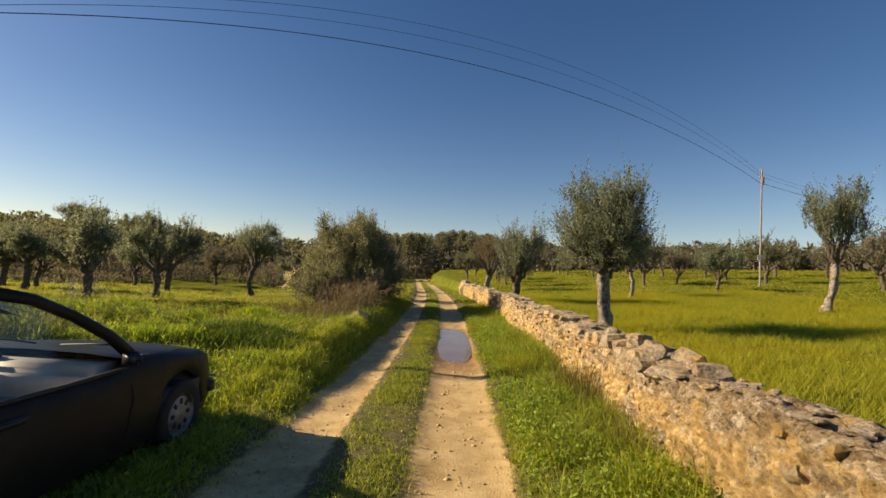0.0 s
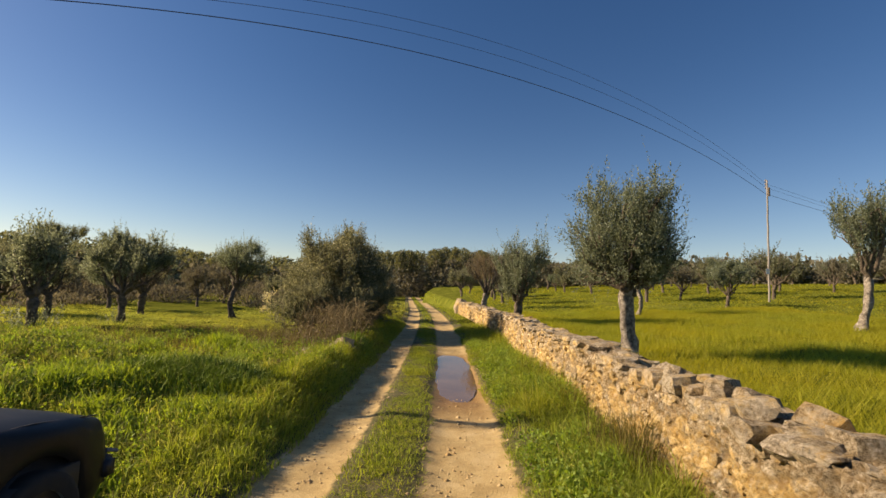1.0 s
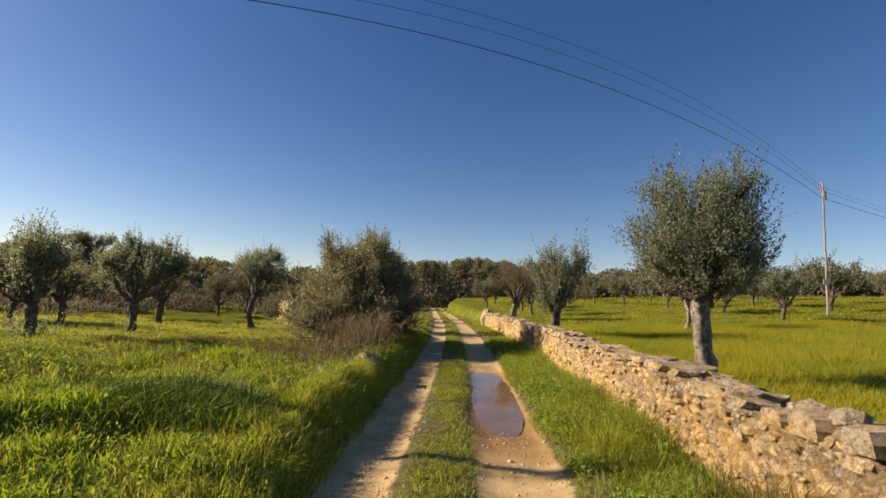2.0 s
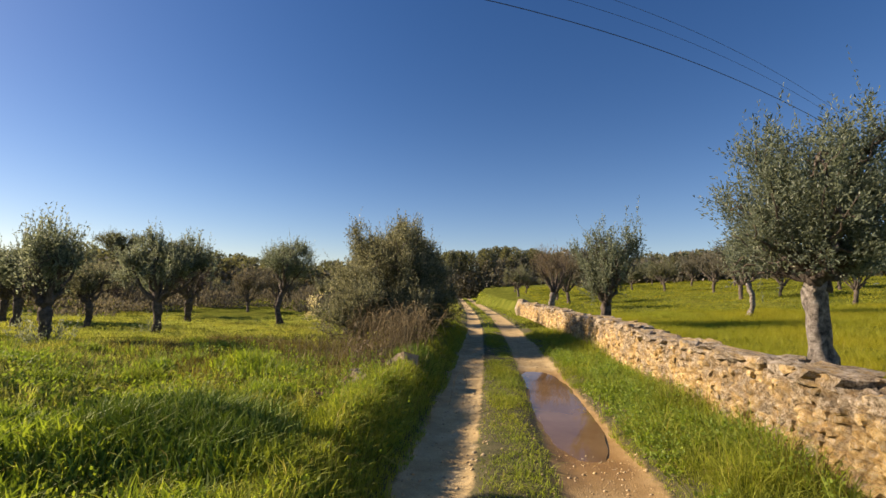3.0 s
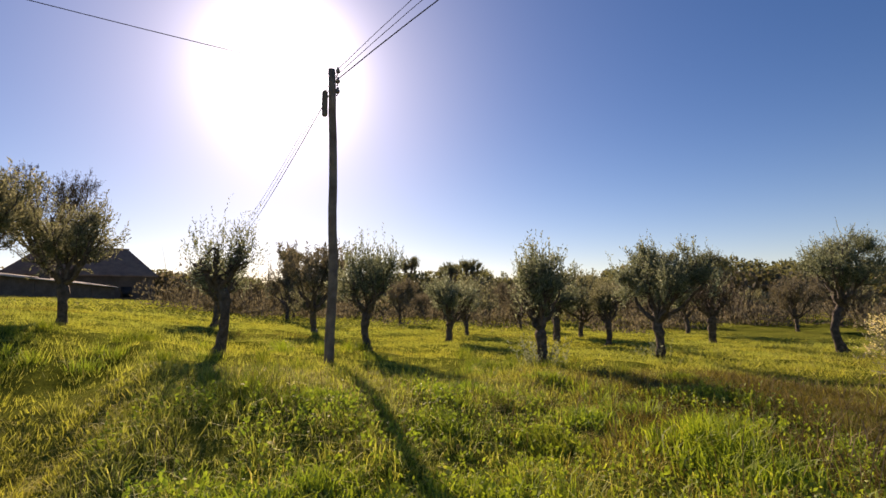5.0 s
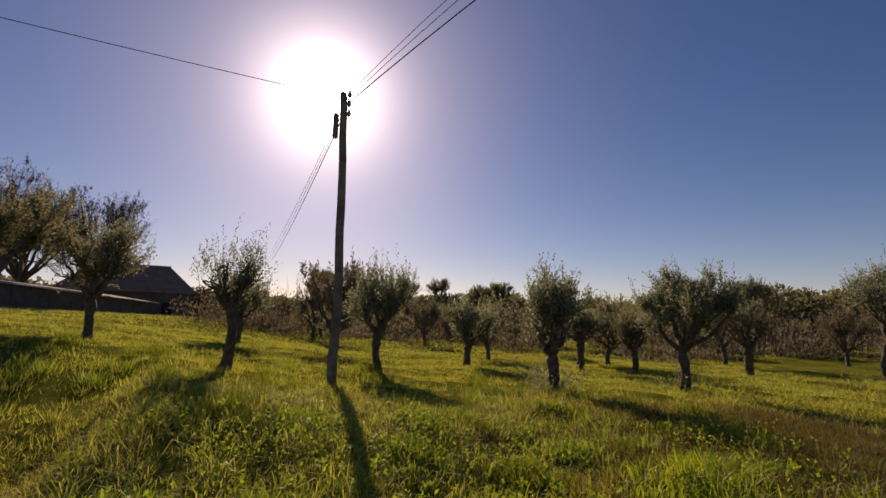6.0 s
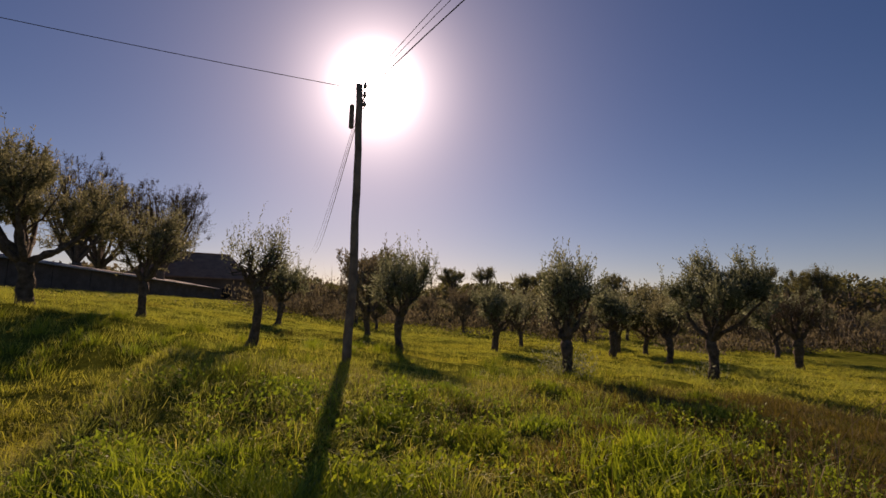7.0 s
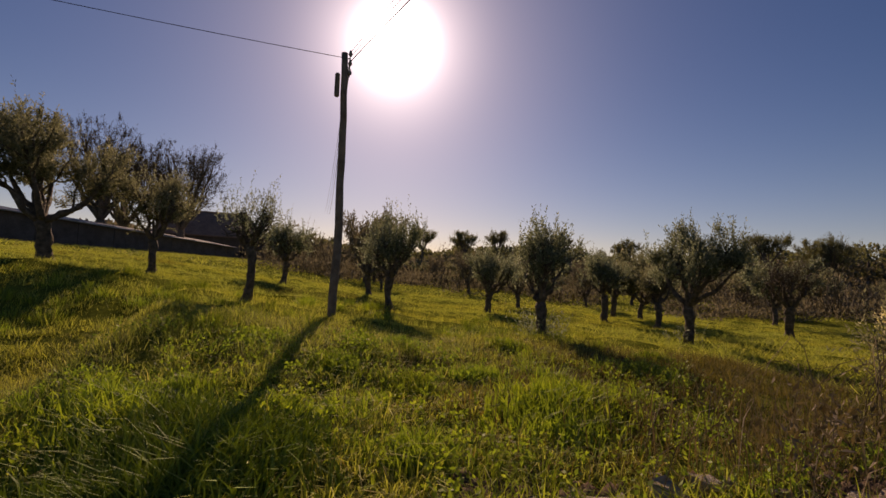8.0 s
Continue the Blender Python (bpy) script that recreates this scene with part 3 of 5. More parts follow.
def round_crown(rng, cz, r, h, n, off=(0, 0)):
    """Uneven clumps of a loose crown about (off, cz), narrower below."""
    blobs = [(off[0], off[1], cz - 0.02 * h, r * 0.46, h * 0.34)]
    turn = rng.uniform(0, 6.28)
    for k in range(n):
        a = turn + 2 * math.pi * k / n + rng.uniform(-0.4, 0.4)
        reach = r * rng.uniform(0.45, 0.74)
        blobs.append((off[0] + reach * math.cos(a), off[1] + reach * math.sin(a), cz + (rng.uniform(-0.16, 0.22) + 0.06 * (reach / r > 0.6)) * h, r * rng.uniform(0.28, 0.46), h * rng.uniform(0.2, 0.32)))
    for k in range(max(2, n // 2)):
        a = rng.uniform(0, 2 * math.pi)
        blobs.append((off[0] + 0.4 * r * math.cos(a), off[1] + 0.4 * r * math.sin(a), cz + rng.uniform(0.18, 0.36) * h, r * rng.uniform(0.22, 0.36), h * rng.uniform(0.14, 0.24)))
    return blobs


def olive(x, y, height, radius, seed, trunk_h=0.9, trunk_r=0.13, lean=(0.1, 0.05), cover=3.0, **more):
    """A named olive tree of the grove; height and radius of the whole in metres."""
    rng = np.random.default_rng(seed)
    height -= 0.3
    low = more.pop("low", 0.92) * trunk_h
    h = height - low
    blobs = more.pop("blobs", None) or round_crown(rng, low + h * 0.5, radius, h, 6, lean)
    label = more.pop("label", "grey-green olive tree with a gnarled trunk")
    return tree("olive_tree", (x, y, footing(x, y)), seed, label, "olive tree", trunk_h, trunk_r, lean, blobs, cover, group="olive grove", **more)


def build_near_olives():
    # beyond the wall
    rng = np.random.default_rng(9)
    skirt = [(0.58 * math.cos(a) - 0.12, 0.58 * math.sin(a), rng.uniform(1.5, 1.8), 0.42, 0.40) for a in np.arange(0.3, 6.2, 1.05)]
    belly = [(0.70 * math.cos(a) - 0.14, 0.70 * math.sin(a), rng.uniform(2.1, 2.45), 0.40, 0.44) for a in np.arange(0.0, 6.2, 0.9)]
    crest = [(0.52 * math.cos(a) - 0.12, 0.52 * math.sin(a), rng.uniform(2.7, 3.0), 0.40, 0.36) for a in np.arange(0.5, 6.2, 1.25)]
    olive(3.4, 10.45, 3.75, 1.12, 11, 1.35, 0.14, (-0.10, 0.1), 4.0, branch=0.42, bark=PALE_BARK, leaf=0.06, shoots=300, up=0.75, boughs=15, blobs=[(0, 0, 2.3, 0.6, 0.6)] + skirt + belly + crest, label="pale-barked olive tree with a round dense crown behind the stone wall")
    olive(2.35, 18.5, 3.3, 1.05, 12, 0.8, 0.14, (0.1, 0.0), 7.0, shoots=170, up=0.9, low=0.3, boughs=16, label="dark bushy olive tree leaning over the stone wall")
    olive(7.9, 21.7, 3.0, 0.9, 13, 1.2, 0.08, (0.1, 0.0), 2.6, bark=PALE_BARK, leaf=0.08, shoots=60, label="small pale-trunked olive tree in the green field")
    olive(11.3, 14.7, 4.0, 1.05, 14, 1.5, 0.10, (0.45, 0.1), 4.2, bark=PALE_BARK, leaf=0.08, shoots=190, up=1.2, label="leaning olive tree with upright shoots in the field")
    # the grove across the bank
    olive(-10.85, 6.2, 2.4, 0.74, 21, 1.15, 0.09, (0.12, 0.1), 0.75, leaf=0.062, shoots=80, stems=1, label="slender sparse olive tree with a forked dark trunk")
    olive(-12.7, 9.55, 2.75, 0.92, 22, 1.0, 0.095, (-0.1, -0.1), 3.5, shoots=140, label="olive tree with a leaning trunk and round crown")
    olive(-10.1, 12.6, 2.7, 0.78, 23, 0.85, 0.10, (0.0, 0.0), 4.0, shoots=110, sprouts=60, up=1.1, label="bushy olive tree with suckers round its trunk")
    olive(-11.1, 17.0, 3.4, 1.5, 24, 1.05, 0.12, (0.05, 0.0), 5.2, shoots=200, sprouts=14, label="spreading olive tree with a two-lobed crown",
          blobs=[(-0.8, -0.2, 2.2, 0.56, 0.62), (-0.35, 0.2, 2.55, 0.5, 0.45), (-0.6, 0.4, 1.85, 0.4, 0.4), (0.5, 0.15, 2.05, 0.45, 0.45), (1.05, 0.3, 2.3, 0.45, 0.5), (0.0, -0.3, 2.0, 0.45, 0.4), (1.25, 0.5, 1.95, 0.36, 0.36), (0.85, -0.3, 1.75, 0.34, 0.3)])
    olive(-15.5, 24.8, 3.1, 1.2, 25, 1.2, 0.15, (0.1, 0.0), 0.9, shoots=90, mat=BARE, leaf=0.1, width=0.12, label="half-bare pruned olive tree")
    olive(-11.1, 25.6, 4.3, 1.5, 26, 1.6, 0.12, (0.0, 0.0), 4.6, leaf=0.08, shoots=60, up=0.6, label="tall dark olive tree with a flat crown")
    olive(-15.5, 19.2, 2.5, 0.95, 27, 0.9, 0.11, (0.1, 0.0), 3.4, leaf=0.08, mat=OLIVE_DUSTY)
    olive(-16.5, 13.2, 2.4, 1.0, 28, 0.85, 0.11, (0.0, 0.1), 3.6, leaf=0.08)
    olive(-19.6, 5.7, 2.7, 1.1, 29, 1.0, 0.11, (0.1, 0.1), 3.4, leaf=0.09)
    olive(-15.0, 2.75, 3.1, 1.25, 30, 1.0, 0.10, (0.05, 0.0), 2.7, leaf=0.08, mat=OLIVE_DUSTY, label="dusty olive tree with a thin trunk")
    olive(-13.3, 1.0, 3.9, 2.2, 31, 1.0, 0.15, (0.2, 0.0), 3.0, low=0.75, leaf=0.08, mat=OLIVE_DUSTY, shoots=260, label="large loose olive tree beyond the parked car")
    olive(-16.9, 17.9, 2.7, 1.1, 32, 1.0, 0.11, (0.1, 0.0), 3.6, leaf=0.085)
    olive(-20.0, 20.2, 2.6, 1.1, 33, 1.0, 0.11, (0.1, 0.0), 3.6, leaf=0.09)
    # pruned bare tree past the end of the wall
    tree("bare_tree", (2.0, 28.5, footing(2.0, 28.5)), 41, "pale leafless pruned tree behind the wall", "tree", 0.9, 0.16, (0.1, 0.0),
         round_crown(np.random.default_rng(41), 2.1, 1.4, 2.0, 6), 0.9, 7, 0.12, 0.07, DRY, 200, bark=PALE_BARK)


def build_thicket():
    """Overgrown olive suckers and brush at the edge of the track."""
    rng = np.random.default_rng(50)
    blobs = []
    for k in range(34):
        up, a = math.sqrt((k + 0.5) / 34), 2.4 * k
        out = math.sqrt(1 - up * up) * rng.uniform(0.85, 1.05)
        blobs.append((1.6 * out * math.cos(a) + 0.1, 2.9 * out * math.sin(a) + 0.6, 0.45 + 2.3 * up * rng.uniform(0.88, 1.05), rng.uniform(0.5, 0.72), rng.uniform(0.42, 0.6)))
    for k in range(8):
        blobs.append((rng.uniform(-0.7, 1.0), rng.uniform(-1.6, 1.6), rng.uniform(2.6, 3.05), rng.uniform(0.28, 0.45), rng.uniform(0.35, 0.5)))
    for k in range(9):
        blobs.append((rng.uniform(-1.1, 1.5), rng.uniform(-3.0, -1.8), rng.uniform(0.35, 1.25), rng.uniform(0.4, 0.6), rng.uniform(0.35, 0.5)))
    for k in range(5):
        blobs.append((rng.uniform(-1.8, -1.4), rng.uniform(-2.0, 2.0), rng.uniform(0.5, 1.8), rng.uniform(0.45, 0.65), rng.uniform(0.4, 0.55)))
    at = (-4.15, 18.3, footing(-4.15, 18.3))
    tree("thicket", at, 51, "dense grey-green olive thicket overgrowing the track edge", "bush", 0.5, 0.12, (0, 0), blobs, 6.2, 12, 0.075, 0.30, OLIVE_DUSTY, 1100, stems=4, boughs=18, up=0.5)
    # white blossom on its meadow side
    n = 60
    base = np.c_[rng.normal(-5.85, 0.10, n), rng.normal(16.3, 0.15, n), footing(-5.85, 16.3) + rng.uniform(0.45, 1.2, n)]
    v, q = twig_leaves(base, unit(rng.normal(0, 0.6, (n, 3)) + (0, 0, 0.6)), rng.uniform(0.1, 0.25, n), 9, 0.035, 0.7, rng)
    tagged(new("blossom", array_mesh("blossom", v, q, BLOSSOM)), "spray of white blossom at the edge of the thicket", "blossom", kind="stuff")
    # withered bramble in front of it
    stalks = Tubes()
    for k in range(300):
        x, y = rng.normal(-2.95, 0.5), rng.normal(14.3, 0.8)
        if x - float(drift(y)) > -2.2:
            continue
        z = footing(x, y)
        a = rng.uniform(0, 2 * math.pi)
        reach = rng.uniform(0.3, 1.0)
        end = (x + reach * math.cos(a), y + reach * math.sin(a), z + rng.uniform(0.05, 0.6))
        stalks.add(bend((x, y, z - 0.05), end, (0, 0, rng.uniform(0.2, 0.85)), 7, rng, 0.03), np.linspace(0.006, 0.003, 7), 3)
    tagged(new("brush", stalks.mesh("brush", BRAMBLE)), "withered brown bramble stems at the foot of the thicket", "brush", kind="stuff")


def build_grove():
    """The farther olives, copies of a few, standing in loose rows."""
    kinds = []
    for k in range(5):
        rng = np.random.default_rng(60 + k)
        h, r = rng.uniform(2.3, 3.1), rng.uniform(1.3, 1.8)
        kinds.append(tree("olive_tree", (0, 0, -400), 60 + k, "olive tree in the farther rows of the grove", "olive tree", 0.8, 0.10, (0.12, 0.0),
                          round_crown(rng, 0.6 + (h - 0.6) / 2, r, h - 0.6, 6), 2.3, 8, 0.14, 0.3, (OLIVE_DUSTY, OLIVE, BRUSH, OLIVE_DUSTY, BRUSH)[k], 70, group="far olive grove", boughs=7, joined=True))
    rng = np.random.default_rng(70)
    spots = []
    for i in range(-2, 10):
        for j in range(0, 8):
            spots.append((-19.5 - 6.2 * j + rng.normal(0, 0.7), -2.0 + 6.0 * i + rng.normal(0, 0.7)))
    for i in range(0, 9):
        for j in range(0, 8):
            spots.append((13.0 + 6.6 * j + rng.normal(0, 0.9), 25.0 + 6.4 * i + rng.normal(0, 0.9) - 2.0 * j))
    for y in (26, 31, 37, 43, 50, 58):
        spots.append((-4.6 + float(drift(y)) + rng.normal(0, 0.4), y))
        spots.append((4.2 + float(drift(y)) + rng.normal(0, 0.6), y + 9))
    spots += [(17.0, 27.3), (20.0, 35.0), (15.5, 33.0)]
    for k, (x, y) in enumerate(spots):
        if x < -60 or y < 6.5 or rng.uniform() < 0.12:
            continue
        m = pose(x, y, footing(x, y), 0, 0, rng.uniform(0, 360)) @ Matrix.Scale(rng.uniform(0.72, 1.15), 4)
        made = copy_thing(kinds[k % 5], m)
        made.scale = m.to_scale()
    for ob in kinds:
        for o in (*ob.children_recursive, ob):
            bpy.data.objects.remove(o)


def build_far_woods():
    """Pines and oaks that close the view all round."""
    rng = np.random.default_rng(80)
    sets, low, trunks = [], [], Tubes()
    for layer in range(2):
        for az in np.arange(-75, 165, 0.95):
            a = radians(az + rng.normal(0, 0.3))
            dist = (74 if layer == 0 else 100) + rng.uniform(-6, 10)
            el = (2.9 if az > 15 else 2.6) + 0.8 * math.sin(az * 0.21) * rng.uniform(0, 1) + rng.uniform(-0.6, 1.0)
            if -8 < az < 9:
                el, dist = 4.6 + 0.8 * math.cos(az / 5.0) + rng.uniform(-0.4, 0.2), dist + 35
            if -26 < az <= -8:
                el += 0.9
            x, y = -dist * math.sin(a) - 0.5, dist * math.cos(a) + 4
            z = footing(x, y)
            top = 1.6 + dist * math.tan(radians(el))
            h = max(3.0, top - z)
            pine = rng.uniform() < 0.55
            r = rng.uniform(1.3, 2.4)
            trunks.add(bend((x, y, z - 0.3), (x, y, z + h * 0.85), (rng.normal(0, 0.2), rng.normal(0, 0.2), 0), 4, rng), np.linspace(0.2, 0.08, 4), 5)
            end = -10 < az < 11
            n = 1300 if end else 620
            d = unit(rng.normal(0, 1, (n, 3)))
            c = np.array([x, y, z + h * (0.74 if pine else 0.52)])
            base = c + d * np.array([r, r, h * (0.26 if pine else 0.46)]) * rng.uniform(0.4, 1, (n, 1)) ** 0.6
            size = rng.uniform(0.28, 0.6, n)
            sets.append(leaves(base, unit(d + rng.normal(0, 0.6, (n, 3))), size, size * 0.6, rng)[0])
            n = 520 if end else 300
            base = np.c_[x + rng.normal(0, 1.7, n), y + rng.normal(0, 1.7, n), z + rng.uniform(-0.2, 6.0 if end else max(3.4, 0.72 * h), n)]
            size = rng.uniform(0.4, 0.9, n)
            low.append(leaves(base, unit(rng.normal(0, 1, (n, 3))), size, size * 0.6, rng)[0])
    v = np.concatenate(sets)
    woods = tagged(new("far_woods", array_mesh("far_woods", v, np.arange(len(v)).reshape(-1, 4), PINE)), "dark line of pine and oak woods on the horizon", "woods", kind="stuff")
    v = np.concatenate(low)
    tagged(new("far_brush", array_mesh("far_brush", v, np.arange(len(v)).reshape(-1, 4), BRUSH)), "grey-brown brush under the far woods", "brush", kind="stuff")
    tagged(attach("trunkwork", trunks.mesh("trunkwork", BARK), woods), kind="stuff")


def build_undergrowth():
    """Bare grey-brown scrub that fills the grove behind the nearer trees."""
    rng = np.random.default_rng(85)
    sets, twigs = [], []
    for k in range(430):
        az, dist = radians(rng.uniform(14, 97)), 29 + 31 * rng.uniform(0, 1) ** 0.8
        x, y = -dist * math.sin(az) - 1.0, dist * math.cos(az) + 6.0
        thick = float(wave(x * 0.23 + 1, y * 0.27))
        if thick < rng.uniform(-0.5, 0.35):
            continue
        z = footing(x, y)
        r, h = rng.uniform(0.7, 2.1), rng.lognormal(-0.1, 0.5) * (0.75 + dist / 75)
        n = int(150 * r)
        d = unit(rng.normal(0, 1, (n, 3)))
        base = np.array([x, y, z + 0.45 * h]) + d * np.array([r, r, 0.55 * h]) * rng.uniform(0.3, 1, (n, 1)) ** 0.5
        base[:, 2] = np.maximum(base[:, 2], z - 0.05)
        size = rng.uniform(0.10, 0.3, n) * (0.6 + dist / 70)
        sets.append(leaves(base, unit(d * 0.5 + rng.normal(0, 0.5, (n, 3)) + (0, 0, 0.6)), size, size * 0.35, rng)[0])
        m = 26
        root = np.c_[x + rng.normal(0, 0.5 * r, m), y + rng.normal(0, 0.5 * r, m), np.full(m, z)]
        size = h * rng.uniform(0.7, 1.35, m)
        twigs.append(leaves(root, unit(np.c_[rng.normal(0, 0.3, (m, 2)), np.ones(m)]), size, np.full(m, 0.04), rng)[0])
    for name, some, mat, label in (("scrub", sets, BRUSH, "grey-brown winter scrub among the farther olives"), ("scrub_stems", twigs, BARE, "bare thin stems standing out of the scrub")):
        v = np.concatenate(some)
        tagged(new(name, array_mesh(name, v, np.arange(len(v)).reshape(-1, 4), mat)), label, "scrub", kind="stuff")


build_near_olives()
build_thicket()
build_grove()
build_undergrowth()
build_far_woods()


# ---- poles and wires ----
def hanging(a, b, sag, n=40, skew=0.0):
    t = np.linspace(0, 1, n)[:, None]
    line = np.asarray(a) + (np.asarray(b) - np.asarray(a)) * t
    line[:, 2] -= sag * 4 * (t * (1 - t) * (1 + skew * (1 - t) ** 2))[:, 0]
    return line


POLE_A, POLE_B = (-10.05, 8.08), (17.6, 27.5)
TOP_A, TOP_B = 6.15, 8.6


def build_pole(name, x, y, top, r, label, bow=0.0, box=True, sign=False, mat=None):
    z = footing(x, y)
    h = top - z
    ob = holder(name, pose(x, y, z), label, "utility pole")
    rng = np.random.default_rng(int(abs(x) * 10))
    t = Tubes()
    t.add(bend((0, 0, -0.4), (0, 0, h), (0, bow, 0), 14, rng, 0.008), np.linspace(r, r * 0.72, 14), 12, 0.03, rng)
    attach("shaft", t.mesh("shaft", mat or POLE_WOOD), ob)
    for k in range(3):
        t = Tubes()
        t.add([(0, 0.05, h - 0.12 - 0.2 * k), (0.0, 0.11, h - 0.1 - 0.2 * k), (0.0, 0.12, h - 0.02 - 0.2 * k)], (0.012, 0.012, 0.012), 6)
        bracket = attach("bracket", t.mesh("bracket", TRIM), ob)
        t = Tubes()
        t.add([(0, 0.12, h - 0.05 - 0.2 * k), (0, 0.12, h - 0.01 - 0.2 * k), (0, 0.12, h + 0.03 - 0.2 * k), (0, 0.12, h + 0.07 - 0.2 * k)], (0.03, 0.045, 0.03, 0.02), 10)
        attach("insulator", t.mesh("insulator", CONCRETE), bracket)
    if box:
        bm = bmesh.new()
        bmesh.ops.create_cube(bm, size=1, matrix=Matrix.Translation((0.02, -0.12, h - 0.7)) @ Matrix.Diagonal((0.10, 0.10, 0.5, 1)))
        bmesh.ops.bevel(bm, geom=list(bm.edges), offset=0.02, segments=2, affect="EDGES")
        part("junction_box", bm, POLE_WOOD, ob, "weathered grey junction box")
    if sign:
        bm = bmesh.new()
        bmesh.ops.create_cube(bm, size=1, matrix=Matrix.Translation((-0.1, -r - 0.02, 1.7)) @ Matrix.Diagonal((0.22, 0.012, 0.3, 1)))
        bmesh.ops.bevel(bm, geom=list(bm.edges), offset=0.004, segments=1, affect="EDGES")
        part("plate", bm, WHITE, ob, "small white plate")
    return ob


def build_lines():
    build_pole("utility_pole", *POLE_A, TOP_A, 0.092, "weathered grey wooden utility pole in the meadow", 0.06)
    build_pole("utility_pole", *POLE_B, TOP_B, 0.058, "pale grey utility pole with a white plate in the far field", 0.0, True, True, CONCRETE)
    rng = np.random.default_rng(90)
    far_c, far_d = (-62.0, 4.0, 9.0), (70.0, 62.0, 11.0)
    for k, (dz, drop, thick, sag) in enumerate(((0.0, -0.2, 0.006, -2.5), (-0.1, -0.42, 0.006, -2.25), (-0.2, -0.8, 0.011, -1.9))):
        a, b = (POLE_A[0], POLE_A[1] + 0.12, TOP_A + dz + 0.03), (POLE_B[0], POLE_B[1] + 0.12, TOP_B + drop + 0.03)
        for p, q, s in ((a, b, sag), (a, (far_c[0], far_c[1] + 0.3 * k, far_c[2] + dz), 0.9), (b, (far_d[0], far_d[1], far_d[2] + dz), 0.8)):
            t = Tubes()
            t.add(hanging(p, q, s, 40, 0.35 if s == sag else 0.0), np.full(40, thick), 5)
            tagged(new("wire", t.mesh("wire", WIRE)), "thin black overhead cable strung between poles", "cable", "overhead cables")
    t = Tubes()
    t.add(hanging((POLE_A[0], POLE_A[1], TOP_A - 0.1), (-9.0, -22.0, 9.6), 0.5), np.full(40, 0.007), 5)
    tagged(new("wire", t.mesh("wire", WIRE)), "thin black service cable leaving the pole", "cable", "overhead cables")


build_lines()


# ---- the stone wall ----
WALL_T, WALL_H = 0.52, 0.93
WALL_Y = (-3.0, 33.6)


def stone_mesh(name, seed, mat, rough=0.075):
    """A rough rounded block about one unit wide."""
    rng = np.random.default_rng(seed)
    bm = bmesh.new()
    bmesh.ops.create_cube(bm, size=1)
    bmesh.ops.subdivide_edges(bm, edges=list(bm.edges), cuts=1, use_grid_fill=True)
    for v in bm.verts:
        d = v.co.copy()
        v.co = d.lerp(d.normalized() * 0.58, 0.55) + Vector(rng.normal(0, rough, 3))
    me = bpy.data.meshes.new(name)
    bm.to_mesh(me)
    bm.free()
    me.materials.append(mat)
    return me


def slab_mesh(name, seed, mat):
    """A flat uneven coping slab about one unit wide."""
    rng = np.random.default_rng(seed)
    bm = bmesh.new()
    bmesh.ops.create_cube(bm, size=1)
    bmesh.ops.subdivide_edges(bm, edges=list(bm.edges), cuts=2, use_grid_fill=True)
    for v in bm.verts:
        rim = max(abs(v.co.x), abs(v.co.y))
        if rim > 0.4:
            v.co.z *= 0.72
        if abs(v.co.x) > 0.4 and abs(v.co.y) > 0.4:
            v.co.x *= rng.uniform(0.72, 0.95)
            v.co.y *= rng.uniform(0.72, 0.95)
        v.co += Vector(rng.normal(0, (0.055, 0.06, 0.10)))
    me = bpy.data.meshes.new(name)
    bm.to_mesh(me)
    bm.free()
    me.materials.append(mat)
    return me


def wall_top(y):
    return 0.88 + 0.03 * math.sin(y * 0.9) + 0.025 * math.sin(y * 2.3 + 1)


